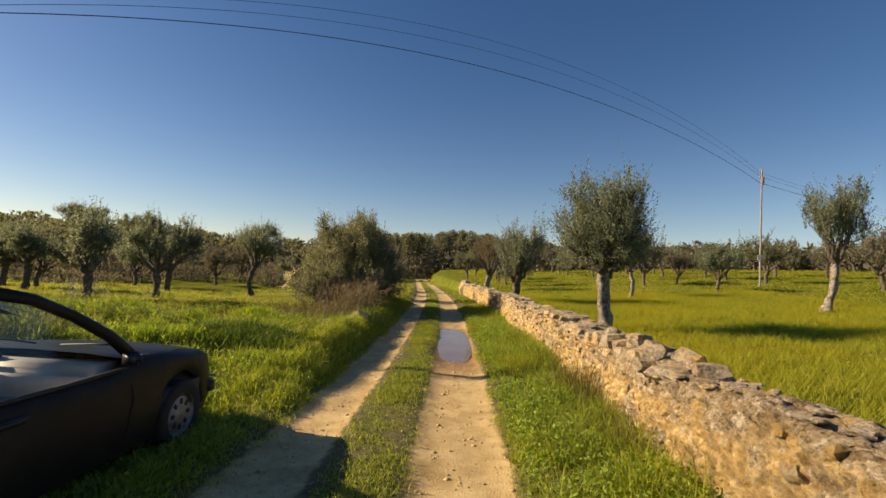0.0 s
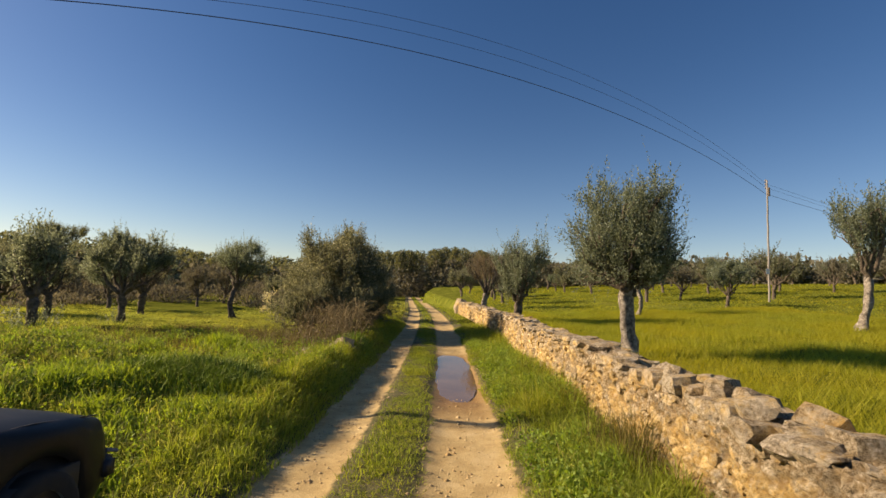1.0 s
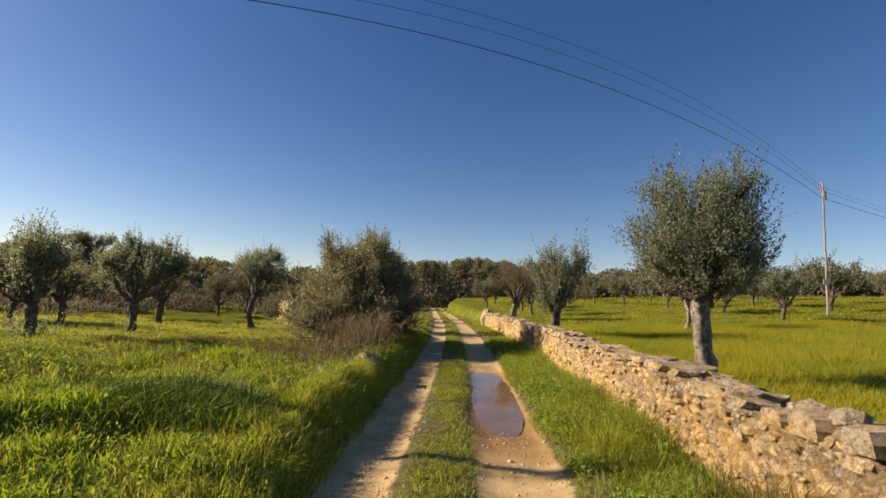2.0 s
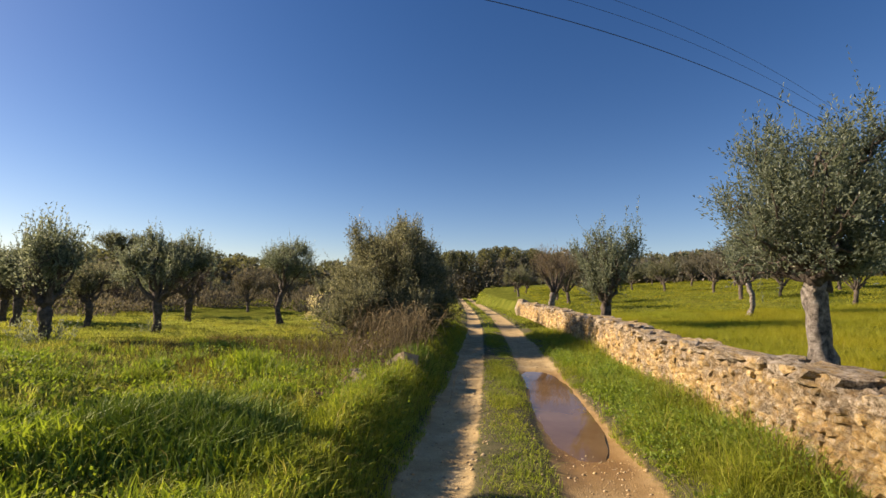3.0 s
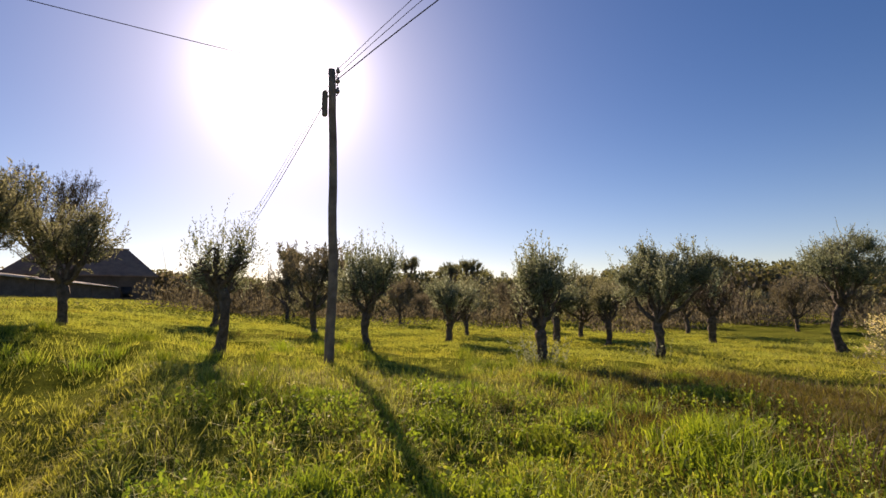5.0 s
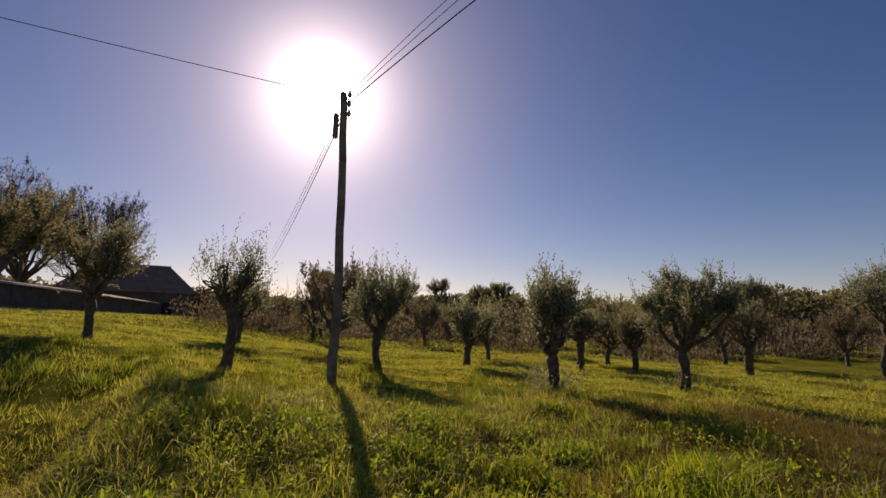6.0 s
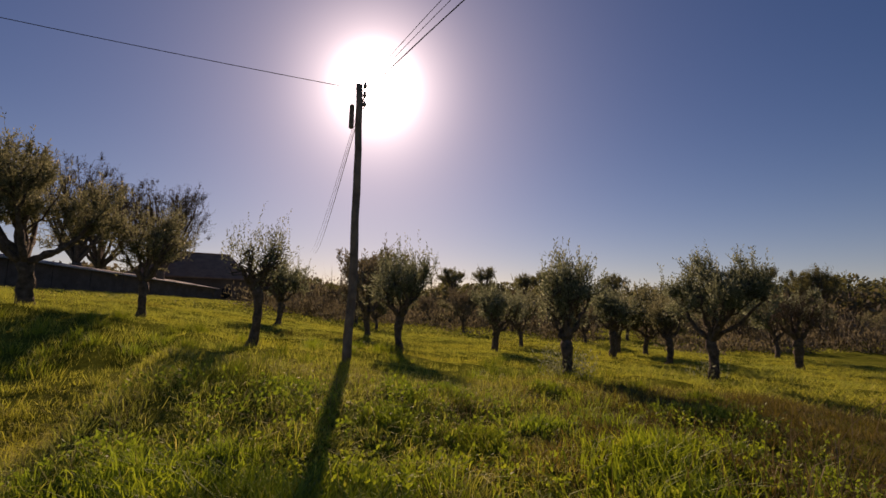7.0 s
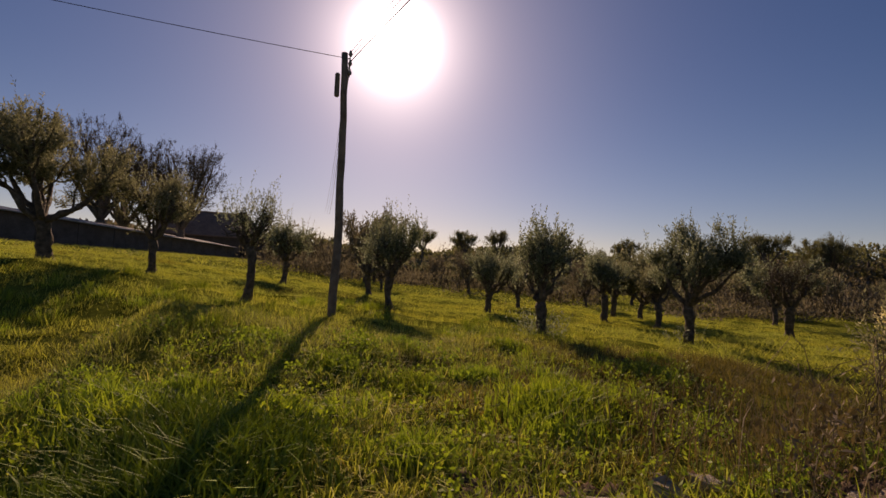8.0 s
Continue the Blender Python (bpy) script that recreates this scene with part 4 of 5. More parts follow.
def build_wall():
    rng = np.random.default_rng(100)
    ob = holder("wall_field", pose(0, 0, 0), "low rubble boundary wall of ochre limestone", "stone wall", kind="structure")
    # rubble set in earth: every stone of it stands out of the joints
    ys = np.r_[np.arange(WALL_Y[0], 1, 0.05), np.arange(1, 9, 0.02), np.arange(9, 16, 0.035), np.arange(16, WALL_Y[1], 0.07)]
    prof = [(0.03 * z, z) for z in np.arange(-0.15, 0.94, 0.024)] + [(0.045, 0.95), (0.07, 0.98), (0.10, 0.995)] + [(x, 1.0) for x in np.arange(0.13, 0.47, 0.03)] + [(0.50, 0.98), (0.54, 0.92), (0.56, 0.75), (0.57, 0.5), (0.58, 0.25), (0.59, 0.0), (0.59, -0.15)]
    v, tint, gap, aged = [], [], [], []
    for y in ys:
        bare = 0.8 + 0.2 * float(smoothstep(y, 3.6, 6.2))
        for dx, z in prof:
            p = Vector((dx, y, z))
            wob = noise.noise(p * 3.1) * 0.5
            dist, pts = noise.voronoi(Vector((y / 0.115 + wob, z / 0.082 + wob * 0.7 + dx / 0.11, 1.7)))
            edge = min(1.0, (dist[1] - dist[0]) / 0.22)
            own = abs(math.sin(pts[0].x * 12.9898 + pts[0].y * 78.233) * 43758.5453) % 1.0
            lump = bare * (0.028 * edge + 0.022 * own * edge - 0.03) + noise.noise(p * 3.5) * 0.035 + noise.noise(p * 11.0) * 0.024 + noise.noise(p * 25.0) * 0.022 + abs(noise.noise(p * 14.0 + Vector((3, 1, 7)))) * 0.03 - 0.008
            out = -1 if dx < 0.1 else (1 if dx > 0.48 else 0)
            up = 1 if 0.06 < dx < 0.52 else 0
            v.append((float(wall_x(y)) + 0.02 + dx + out * lump, y, z * wall_top(y) + up * lump * 0.9))
            tint.append(own)
            aged.append(float(smoothstep(z, 0.55, 1.0)) if dx < 0.3 else 1.0)
            gap.append(max(0.0, 1 - edge * 1.6) * bare)
    k = len(prof)
    f = [(i * k + j, i * k + j + 1, (i + 1) * k + j + 1, (i + 1) * k + j) for i in range(len(ys) - 1) for j in range(k - 1)]
    f += [tuple(range(k - 1, -1, -1)), tuple((len(ys) - 1) * k + j for j in range(k))]
    me = mesh_of("core", v, f, MORTAR, True)
    for key, vals in (("tint", tint), ("gap", gap), ("aged", aged)):
        me.attributes.new(key, "FLOAT", "POINT").data.foreach_set("value", np.array(vals, np.float32))
    attach("core", me, ob, "ochre rubble set in earth")
    face = [stone_mesh("stone", 110 + i, STONE) for i in range(12)]
    caps = [slab_mesh("capstone", 130 + i, STONE_TOP) for i in range(8)]
    spots = []
    z0 = 0.03
    for course in range(9):
        y = WALL_Y[0] + rng.uniform(0, 0.5)
        while y < WALL_Y[1]:
            w = float(np.clip(rng.lognormal(-2.25, 0.4), 0.05, 0.24))
            if y > 4.4 or rng.uniform() < 0.25:
                spots.append((y + w / 2, z0 + 0.05 + rng.normal(0, 0.03), w, rng.uniform(0.05, 0.10), False))
            y += w * rng.uniform(1.2, 3.2)
        z0 += 0.095
    y = 4.05
    while y < WALL_Y[1]:
        w = rng.uniform(0.16, 0.34) if y < 6.6 else rng.uniform(0.22, 0.6)
        if y < 6.6:
            for dx in (0.15, 0.41):
                spots.append((y + w / 2 + rng.normal(0, 0.05), dx + rng.normal(0, 0.03), w * rng.uniform(0.85, 1.1), rng.uniform(0.12, 0.2), True))
        elif rng.uniform() < 0.5:
            spots.append((y + w / 2, 0.29 + rng.normal(0, 0.02), w * 1.0, rng.uniform(0.12, 0.18), True))
        else:
            for dx in (0.16, 0.42):
                spots.append((y + w / 2 + rng.normal(0, 0.04), dx, w * 0.9, rng.uniform(0.1, 0.16), True))
        y += w
    # thin weathered flakes bedded in the crown nearer the car
    for k in range(130):
        y = rng.uniform(1.2, 4.3)
        spots.append((y, rng.uniform(0.08, 0.52), rng.uniform(0.04, 0.13), rng.uniform(0.02, 0.034), True))
    blocks = [stone_mesh("capstone", 145 + i, STONE_TOP, 0.06) for i in range(6)]
    far = {False: ([], []), True: ([], [])}
    for y, z, w, h, cap in spots:
        x = float(wall_x(y))
        if cap:
            flake = h < 0.05
            wide = w * rng.uniform(0.6, 1.2) if flake else rng.uniform(0.52, 0.62) if 0.2 < z < 0.38 else rng.uniform(0.26, 0.34)
            m = pose(x + 0.02 + z, y, wall_top(y) + (0.0 if flake else 0.015) + rng.normal(0, 0.012), rng.normal(0, 5 if flake else 2.5), rng.normal(0, 6 if flake else 3.5), rng.normal(0, 40 if flake else 7)) @ Matrix.Diagonal((wide, w * 0.97, h, 1))
        else:
            deep = rng.uniform(0.10, 0.15)
            m = pose(x + 0.022 + 0.03 * z + deep * 0.36 + rng.normal(0, 0.008), y, z * wall_top(y) / 0.9, rng.normal(0, 14), rng.normal(0, 6), rng.normal(0, 9)) @ Matrix.Diagonal((deep, w, h, 1))
        me = (blocks[rng.integers(6)] if y < 6.6 else caps[rng.integers(8)]) if cap else face[rng.integers(12)]
        if 2.6 < y < 8.2:
            s = new("capstone" if cap else "stone", me)
            s.parent = ob
            s.matrix_basis = m
        else:
            start = len(far[cap][0])
            far[cap][0].extend(m @ q.co for q in me.vertices)
            far[cap][1].extend(tuple(start + i for i in p.vertices) for p in me.polygons)
    tagged(attach("far_stones", mesh_of("far_stones", *far[False], STONE), ob), kind="stuff")
    tagged(attach("far_capstones", mesh_of("far_capstones", *far[True], STONE_TOP), ob), kind="stuff")
    lumps = [stone_mesh("loose_stone", 140 + i, STONE_TOP, 0.07) for i in range(4)]
    # loose stones on top of the wall
    for y, dx, s in ((4.72, 0.2, 0.20), (4.98, 0.33, 0.17), (5.22, 0.25, 0.21), (4.45, 0.42, 0.2), (5.55, 0.3, 0.15), (5.9, 0.2, 0.16)):
        b = new("loose_stone", lumps[int(y * 7) % 4])
        b.matrix_world = pose(float(wall_x(y)) + dx, y, wall_top(y) + 0.06 + s * 0.28, 20 * math.sin(y * 9), 15 * math.cos(y * 7), y * 90) @ Matrix.Diagonal((s, s * 1.2, s * 0.75, 1))
        tagged(b, "loose grey stone lying on the wall top", "stone", "loose stones on the wall")
    # end pier
    b = new("pier", stone_mesh("pier", 150, STONE_TOP))
    b.parent = ob
    b.matrix_basis = pose(float(wall_x(33.6)) + 0.2, 33.7, 0.5) @ Matrix.Diagonal((0.75, 0.6, 1.25, 1))


build_wall()


# ---- rocks on the bank ----
def cut(x, y):
    """1 along the bare earth cut at the edge of the bank."""
    line = -2.72 + 0.22 * np.sin(y * 1.9) + 0.06 * (y - 10)
    return np.exp(-((x - line) / 0.2) ** 2) * smoothstep(y, 9.0, 9.5) * (1 - smoothstep(y, 11.6, 12.4))


def build_rocks():
    rng = np.random.default_rng(160)
    kinds = [stone_mesh("rock", 161 + i, ROCK, 0.1) for i in range(6)]
    spots = [(-2.35, 11.75, 0.40), (-2.55, 11.5, 0.16), (-2.2, 12.0, 0.13), (-2.9, 10.75, 0.17), (-2.75, 10.4, 0.20), (-2.6, 10.2, 0.15), (-2.62, 10.0, 0.20), (-2.75, 9.8, 0.13), (-2.65, 9.9, 0.17), (-2.9, 10.95, 0.11),
             (-2.6, 10.75, 0.09), (-2.75, 11.15, 0.12), (-2.5, 9.75, 0.10), (-2.85, 9.85, 0.09), (-2.55, 9.5, 0.09), (-2.8, 9.6, 0.07), (-3.0, 10.5, 0.10), (-2.4, 11.2, 0.09), (-2.68, 9.55, 0.11)]
    for x, y, s in spots:
        b = new("rock", kinds[rng.integers(6)])
        b.matrix_world = pose(x, y, footing(x, y) + s * (0.28 if s > 0.4 else 0.22), rng.normal(0, 15), rng.normal(0, 15), rng.uniform(0, 360)) @ Matrix.Diagonal((s, s * 0.75, s * 0.62, 1))
        tagged(b, "pale limestone rock half sunk in the grassy bank", "rock", "rocks along the bank")
    # crumbled brown earth between them
    n = 1500
    x, y = rng.normal(-2.7, 0.16, n), rng.uniform(9.2, 12.2, n)
    x = x + 0.22 * np.sin(y * 1.9) + 0.06 * (y - 10)
    size = rng.lognormal(-3.5, 0.5, n).clip(0.012, 0.09)
    shape = np.array([(1, 0, 0), (0, 1, 0), (-1, 0, 0), (0, -1, 0), (0, 0, 0.8), (0, 0, -0.8)])
    v = shape[None] * size[:, None, None] * rng.uniform(0.5, 1.4, (n, 6, 1)) + np.stack([x, y, ground_z(x, y) + 0.01], -1)[:, None]
    tri = np.array([(0, 1, 4), (1, 2, 4), (2, 3, 4), (3, 0, 4), (1, 0, 5), (2, 1, 5), (3, 2, 5), (0, 3, 5)])
    faces = (np.arange(n)[:, None, None] * 6 + tri[None]).reshape(-1, 3)
    tagged(new("earth", array_mesh("earth", v.reshape(-1, 3), faces, EARTH)), "crumbled brown earth along the cut bank", "earth", kind="stuff")


build_rocks()


# ---- grasses ----
def blades(name, x, y, z, height, width, mat, rng, label, lean=0.55, bearing=None):
    n = len(x)
    a = rng.uniform(0, 2 * math.pi, n)
    side = np.c_[np.cos(a), np.sin(a), np.zeros(n)] * (width / 2)[:, None]
    b = rng.uniform(0, 2 * math.pi, n) if bearing is None else bearing + rng.normal(0, 0.7, n)
    fall = np.c_[np.cos(b), np.sin(b), np.zeros(n)] * (height * rng.uniform(0.1, lean * 2.4, n))[:, None]
    root = np.c_[x, y, z - 0.02]
    up = np.c_[np.zeros(n), np.zeros(n), height]
    mid = root + up * 0.6 + fall * 0.3
    tip = root + up * (1.0 - 0.28 * np.linalg.norm(fall, axis=1) / np.maximum(height, 1e-6))[:, None] + fall
    v = np.stack([root - side, root + side, mid + side * 0.8, tip, mid - side * 0.8], 1).reshape(-1, 3)
    i = np.arange(n)[:, None] * 5
    tri = np.concatenate([i + [0, 1, 2], i + [0, 2, 4], i + [4, 2, 3]])
    return tagged(new(name, array_mesh(name, v, tri, mat)), label, "grass", kind="stuff")


def wisps(name, x, y, z, height, width, mat, rng, label, lean=1.0, bearing=None):
    """One slim leaning triangle a blade, for grass farther off."""
    n = len(x)
    a, b = rng.uniform(0, 2 * math.pi, (2, n))
    b = b if bearing is None else bearing + rng.normal(0, 0.7, n)
    side = np.c_[np.cos(a), np.sin(a), np.zeros(n)] * (width / 2)[:, None]
    root = np.c_[x, y, z - 0.02]
    tip = root + np.c_[np.cos(b) * lean, np.sin(b) * lean, np.ones(n)] * (height * rng.uniform(0.6, 1.0, n))[:, None]
    v = np.stack([root - side, root + side, tip], 1).reshape(-1, 3)
    return tagged(new(name, array_mesh(name, v, np.arange(3 * n).reshape(n, 3), mat)), label, "grass", kind="stuff")


def tufts(rng, n, per, x0, x1, y0, y1, spread):
    """Blades gathered into tufts that lean outwards: places, height factors and bearings."""
    cx, cy = scatter(rng, n, x0, x1, y0, y1, 0.5)
    size = rng.lognormal(-0.15, 0.45, len(cx)).clip(0.35, 1.55)
    cx, cy, size = (np.repeat(a, per) for a in (cx, cy, size))
    a = rng.uniform(0, 2 * math.pi, len(cx))
    d = np.abs(rng.normal(0, 1, len(cx)))
    return cx + np.cos(a) * d * spread * size, cy + np.sin(a) * d * spread * size, size * np.exp(-0.16 * d * d) * rng.uniform(0.6, 1.15, len(cx)), a


def rank(x, y):
    """1 where the meadow is withered and brownish."""
    return 1.25 * np.exp(-((x + 5.6) / 3.6) ** 2 - ((y - 13.2) / 2.7) ** 2) + 1.15 * np.exp(-((x + 4.6) / 1.5) ** 2 - ((y - 10.9) / 1.3) ** 2) + 0.7 * smoothstep(wave(x * 0.45 + 4, y * 0.5 + 1), 0.2, 0.75)


def scatter(rng, n, x0, x1, y0, y1, clump=0.0):
    x, y = rng.uniform(x0, x1, n), rng.uniform(y0, y1, n)
    if clump:
        keep = rng.uniform(0, 1, n) < np.clip(0.62 + clump * (wave(x * 1.9, y * 1.9) + 0.5 * wave(x * 5, y * 5)), 0.12, 1)
        x, y = x[keep], y[keep]
    return x, y


def tall(x, y):
    return 0.70 + 0.5 * np.clip(wave(x * 1.3 + 3, y * 1.3) + 0.8 * wave(x * 3.7, y * 3.3 + 1) + 0.4 * wave(x * 9, y * 8), -0.9, 1.5)


def clear(x, y, margin=0.0):
    """Away from the track and the wall."""
    u, w = x - drift(y), x - wall_x(y)
    return ((u < -1.80 - margin) | (u > 0.60 + margin)) & ((w < 0.03) | (w > 0.62)) & (cut(x, y) < 0.45)


def soil_z(x, y):
    """The top of track or meadow, whichever lies higher."""
    u = x - drift(y)
    return np.where((u > -2.1) & (u < 0.96), np.maximum(road_z(x, y), ground_z(x, y)), ground_z(x, y))


def build_grass():
    rng = np.random.default_rng(200)
    # meadow near the track: low blades, and tufts over them
    for n, per, high, spread in ((150000, 1, 0.10, 0.0), (6800, 28, 0.185, 0.10)):
        x, y, f, a = tufts(rng, n, per, -8.5, -1.75, 0.5, 15.5, spread)
        dry = rng.uniform(0, 1, len(x)) < 0.8 * rank(x, y)
        for pick, mat, label in ((~dry, GRASS, "lush ankle-high meadow grass beside the track"), (dry, RANK, "brownish withered grass in the meadow")):
            k = clear(x, y) & pick
            px, py = x[k], y[k]
            h = high * (0.6 + 0.4 * tall(px, py)) * f[k]
            blades("meadow_grass", px, py, ground_z(px, py), h, rng.uniform(0.005, 0.011, len(px)), mat, rng, label, 0.8, a[k])
    for n, per, high, spread in ((170000, 1, 0.10, 0.0), (11500, 27, 0.18, 0.14)):
        x, y, f, a = tufts(rng, n, per, -24, -7.5, -6, 30, spread)
        dry = rng.uniform(0, 1, len(x)) < 0.8 * rank(x, y)
        for pick, mat, label in ((~dry, GRASS, "bright green grass under the olive grove"), (dry, RANK, "brownish withered grass under the olive grove")):
            px, py = x[pick], y[pick]
            h = high * (0.6 + 0.4 * tall(px, py)) * f[pick]
            wisps("grove_grass", px, py, ground_z(px, py), h, rng.uniform(0.009, 0.018, len(px)), mat, rng, label, 0.45, a[pick])
    x, y = scatter(rng, 150000, -75, -22, -25, 75, 0.2)
    wisps("far_grass", x, y, ground_z(x, y), 0.2 * rng.uniform(0.5, 1.2, len(x)), rng.uniform(0.03, 0.06, len(x)), GRASS, rng, "bright green grass in the far grove", 1.3)
    x, y = scatter(rng, 70000, -14, -1.6, 15, 60, 0.2)
    k = clear(x, y)
    x, y = x[k], y[k]
    wisps("grove_grass", x, y, ground_z(x, y), 0.22 * rng.uniform(0.5, 1.2, len(x)), rng.uniform(0.012, 0.03, len(x)), GRASS, rng, "bright green grass under the olive grove")
    # the sown field over the wall
    x, y = scatter(rng, 240000, 2.0, 15, 1.0, 24)
    k = clear(x, y)
    x, y = x[k], y[k]
    wisps("field_crop", x, y, ground_z(x, y), 0.25 * rng.uniform(0.6, 1.2, len(x)) * (0.75 + 0.25 * tall(x, y)), rng.uniform(0.006, 0.012, len(x)), CEREAL, rng, "even young green crop in the walled field", 0.7)
    x, y = scatter(rng, 150000, 2.0, 70, 10, 85)
    k = clear(x, y) & ((x > 13) | (y > 23))
    x, y = x[k], y[k]
    wisps("field_crop", x, y, ground_z(x, y), 0.17 * rng.uniform(0.6, 1.2, len(x)), rng.uniform(0.025, 0.05, len(x)), CEREAL, rng, "even young green crop in the walled field", 1.3)
    # verges and the strip between the ruts
    for n, per, high, spread in ((34000, 1, 0.17, 0.0), (2500, 26, 0.29, 0.075)):
        x, y, f, a = tufts(rng, n, per, 0.4, 1.85, -1, 22, spread)
        x = x + drift(y)
        u = x - drift(y)
        k = (x < wall_x(y) + 0.03) & (u > 0.52 + 0.09 * wave(x * 4, y * 2.2))
        x, y, f, a, u = x[k], y[k], f[k], a[k], u[k]
        h = high * (0.5 + 0.5 * tall(x, y)) * f * (0.45 + 0.55 * smoothstep(u, 0.5, 1.0)) * (1 + 0.3 * smoothstep(wall_x(y) - x, 0.5, 0.1))
        blades("verge_grass", x, y, soil_z(x, y), h, rng.uniform(0.004, 0.009, len(x)), VERGE, rng, "long arching verge grass at the foot of the wall", 0.85, a)
    y = rng.uniform(-1, 24, 60000)
    u = rng.uniform(-2.5, -1.62, len(y))
    x = u + drift(y)
    k = (u < -1.63 + 0.09 * wave(x * 4, y * 2.0)) & (cut(x, y) < 0.45)
    x, y, u = x[k], y[k], u[k]
    h = 0.27 * tall(x, y) * rng.uniform(0.4, 1.35, len(x)) * (0.35 + 0.65 * smoothstep(-u, 1.66, 2.0))
    blades("bank_grass", x, y, soil_z(x, y), h, rng.uniform(0.006, 0.013, len(x)), VERGE, rng, "long dark grass on the bank of the track", 0.5)
    y = rng.uniform(-1, 24, 60000)
    u = rng.normal(-0.64, 0.2, len(y))
    x = u + drift(y)
    k = (np.abs(u + 0.64) < 0.36 + 0.08 * wave(x * 4 + 9, y * 2.4)) & (rng.uniform(0, 1, len(x)) < 0.7 + 0.3 * wave(x * 5, y * 3))
    x, y = x[k], y[k]
    blades("median_grass", x, y, road_z(x, y), 0.095 * tall(x, y) * rng.uniform(0.4, 1.3, len(x)), rng.uniform(0.005, 0.011, len(x)), VERGE, rng, "short trodden grass between the ruts", 0.8)
    y = rng.uniform(24, 100, 9000)
    u = np.where(rng.uniform(0, 1, len(y)) < 0.5, rng.normal(-0.64, 0.18, len(y)), rng.uniform(0.6, 1.5, len(y)))
    x = u + drift(y)
    blades("median_grass", x, y, np.maximum(road_z(x, y), ground_z(x, y)), 0.12 * rng.uniform(0.4, 1.3, len(x)), rng.uniform(0.02, 0.04, len(x)), VERGE, rng, "short trodden grass between the ruts", 0.8)


def build_weeds():
    """Lush taller clumps standing out of the meadow."""
    rng = np.random.default_rng(220)
    spots = [(-4.28, 10.4, 0.6), (-3.9, 10.2, 0.5), (-4.6, 10.7, 0.45), (-2.5, 7.2, 0.4), (-2.35, 8.1, 0.35), (-2.3, 9.3, 0.4), (-2.7, 6.4, 0.4), (-3.6, 6.2, 0.35), (-4.6, 7.2, 0.35), (-5.5, 8.4, 0.35), (-6.4, 7.4, 0.32), (-3.4, 9.0, 0.4),
             (-2.45, 11.2, 0.4), (-2.3, 12.2, 0.45), (-2.4, 13.1, 0.5), (-5.6, 10.0, 0.35), (-3.2, 5.9, 0.4), (-4.2, 8.0, 0.35), (-5.0, 9.2, 0.35), (-3.9, 7.0, 0.5), (-4.3, 6.7, 0.45), (-3.6, 7.4, 0.65), (-6.8, 9.3, 0.35), (-7.6, 11.0, 0.35), (-6.0, 12.4, 0.35), (-7.2, 13.4, 0.35), (-2.9, 4.9, 0.45), (-3.6, 5.2, 0.4), (-3.3, 7.7, 0.7), (-3.5, 7.9, 0.55), (-2.9, 7.35, 0.5), (-3.0, 7.6, 0.5), (-3.7, 7.5, 0.5)]
    for x, y, s in spots:
        # deep picks the clump whose shade is put into its leaf colour
        deep = (x + 3.4) ** 2 + (y - 7.6) ** 2 < 0.5
        n = int((1150 if deep else 620) * s / 0.4)
        px, py = x + rng.normal(0, s * 0.55, n), y + rng.normal(0, s * 0.55, n)
        fade = np.exp(-((px - x) ** 2 + (py - y) ** 2) / (s * s * 0.9))
        k = (px - drift(py) < -1.75) & (cut(px, py) < 0.35)
        h = (s * (0.6 if deep else 0.64) * rng.uniform(0.5, 1.15, n) * (0.45 + 0.55 * fade))[k]
        dark = deep or rng.uniform() < 0.3
        blades("weed_clump", px[k], py[k], ground_z(px[k], py[k]), h, rng.uniform(0.009, 0.022, n)[k], (SHADED_CLUMP if deep else TUSSOCK) if dark else WEED, rng, "dark tussock of coarse grass in the meadow" if dark else "lush clump of long meadow weeds", 0.36)
    # dark tussocks scattered over the meadow
    x, y = scatter(rng, 300, -13, -2.6, 1.5, 14.0)
    for mat, pick in ((TUSSOCK, wave(x * 0.7, y * 0.9 + 2) > 0.25), (WEED, wave(x * 0.7, y * 0.9 + 2) < -0.3)):
        cx, cy = np.repeat(x[pick], 90), np.repeat(y[pick], 90)
        a, d = rng.uniform(0, 2 * math.pi, len(cx)), np.abs(rng.normal(0, 0.17, len(cx)))
        px, py = cx + d * np.cos(a), cy + d * np.sin(a)
        blades("tussock", px, py, ground_z(px, py), rng.uniform(0.16, 0.36, len(px)) * np.exp(-2 * d), rng.uniform(0.005, 0.011, len(px)), mat, rng, "coarse tussocks scattered over the meadow", 0.6, a)
    # withered leafy sprigs by the bank
    for x, y in ((-3.05, 11.9), (-3.25, 12.3), (-3.5, 12.7), (-3.1, 12.6), (-2.9, 11.5)):
        n = 16
        base = np.c_[rng.normal(x, 0.12, n), rng.normal(y, 0.12, n), np.full(n, footing(x, y))]
        v, f = twig_leaves(base, unit(np.c_[rng.normal(0, 0.35, (n, 2)), np.ones(n)]), rng.uniform(0.35, 0.7, n), 9, 0.075, 0.3, rng)
        tagged(new("dry_plant", array_mesh("dry_plant", v, f, DRY)), "withered leafy plant with pale dry leaves", "weed", kind="stuff")


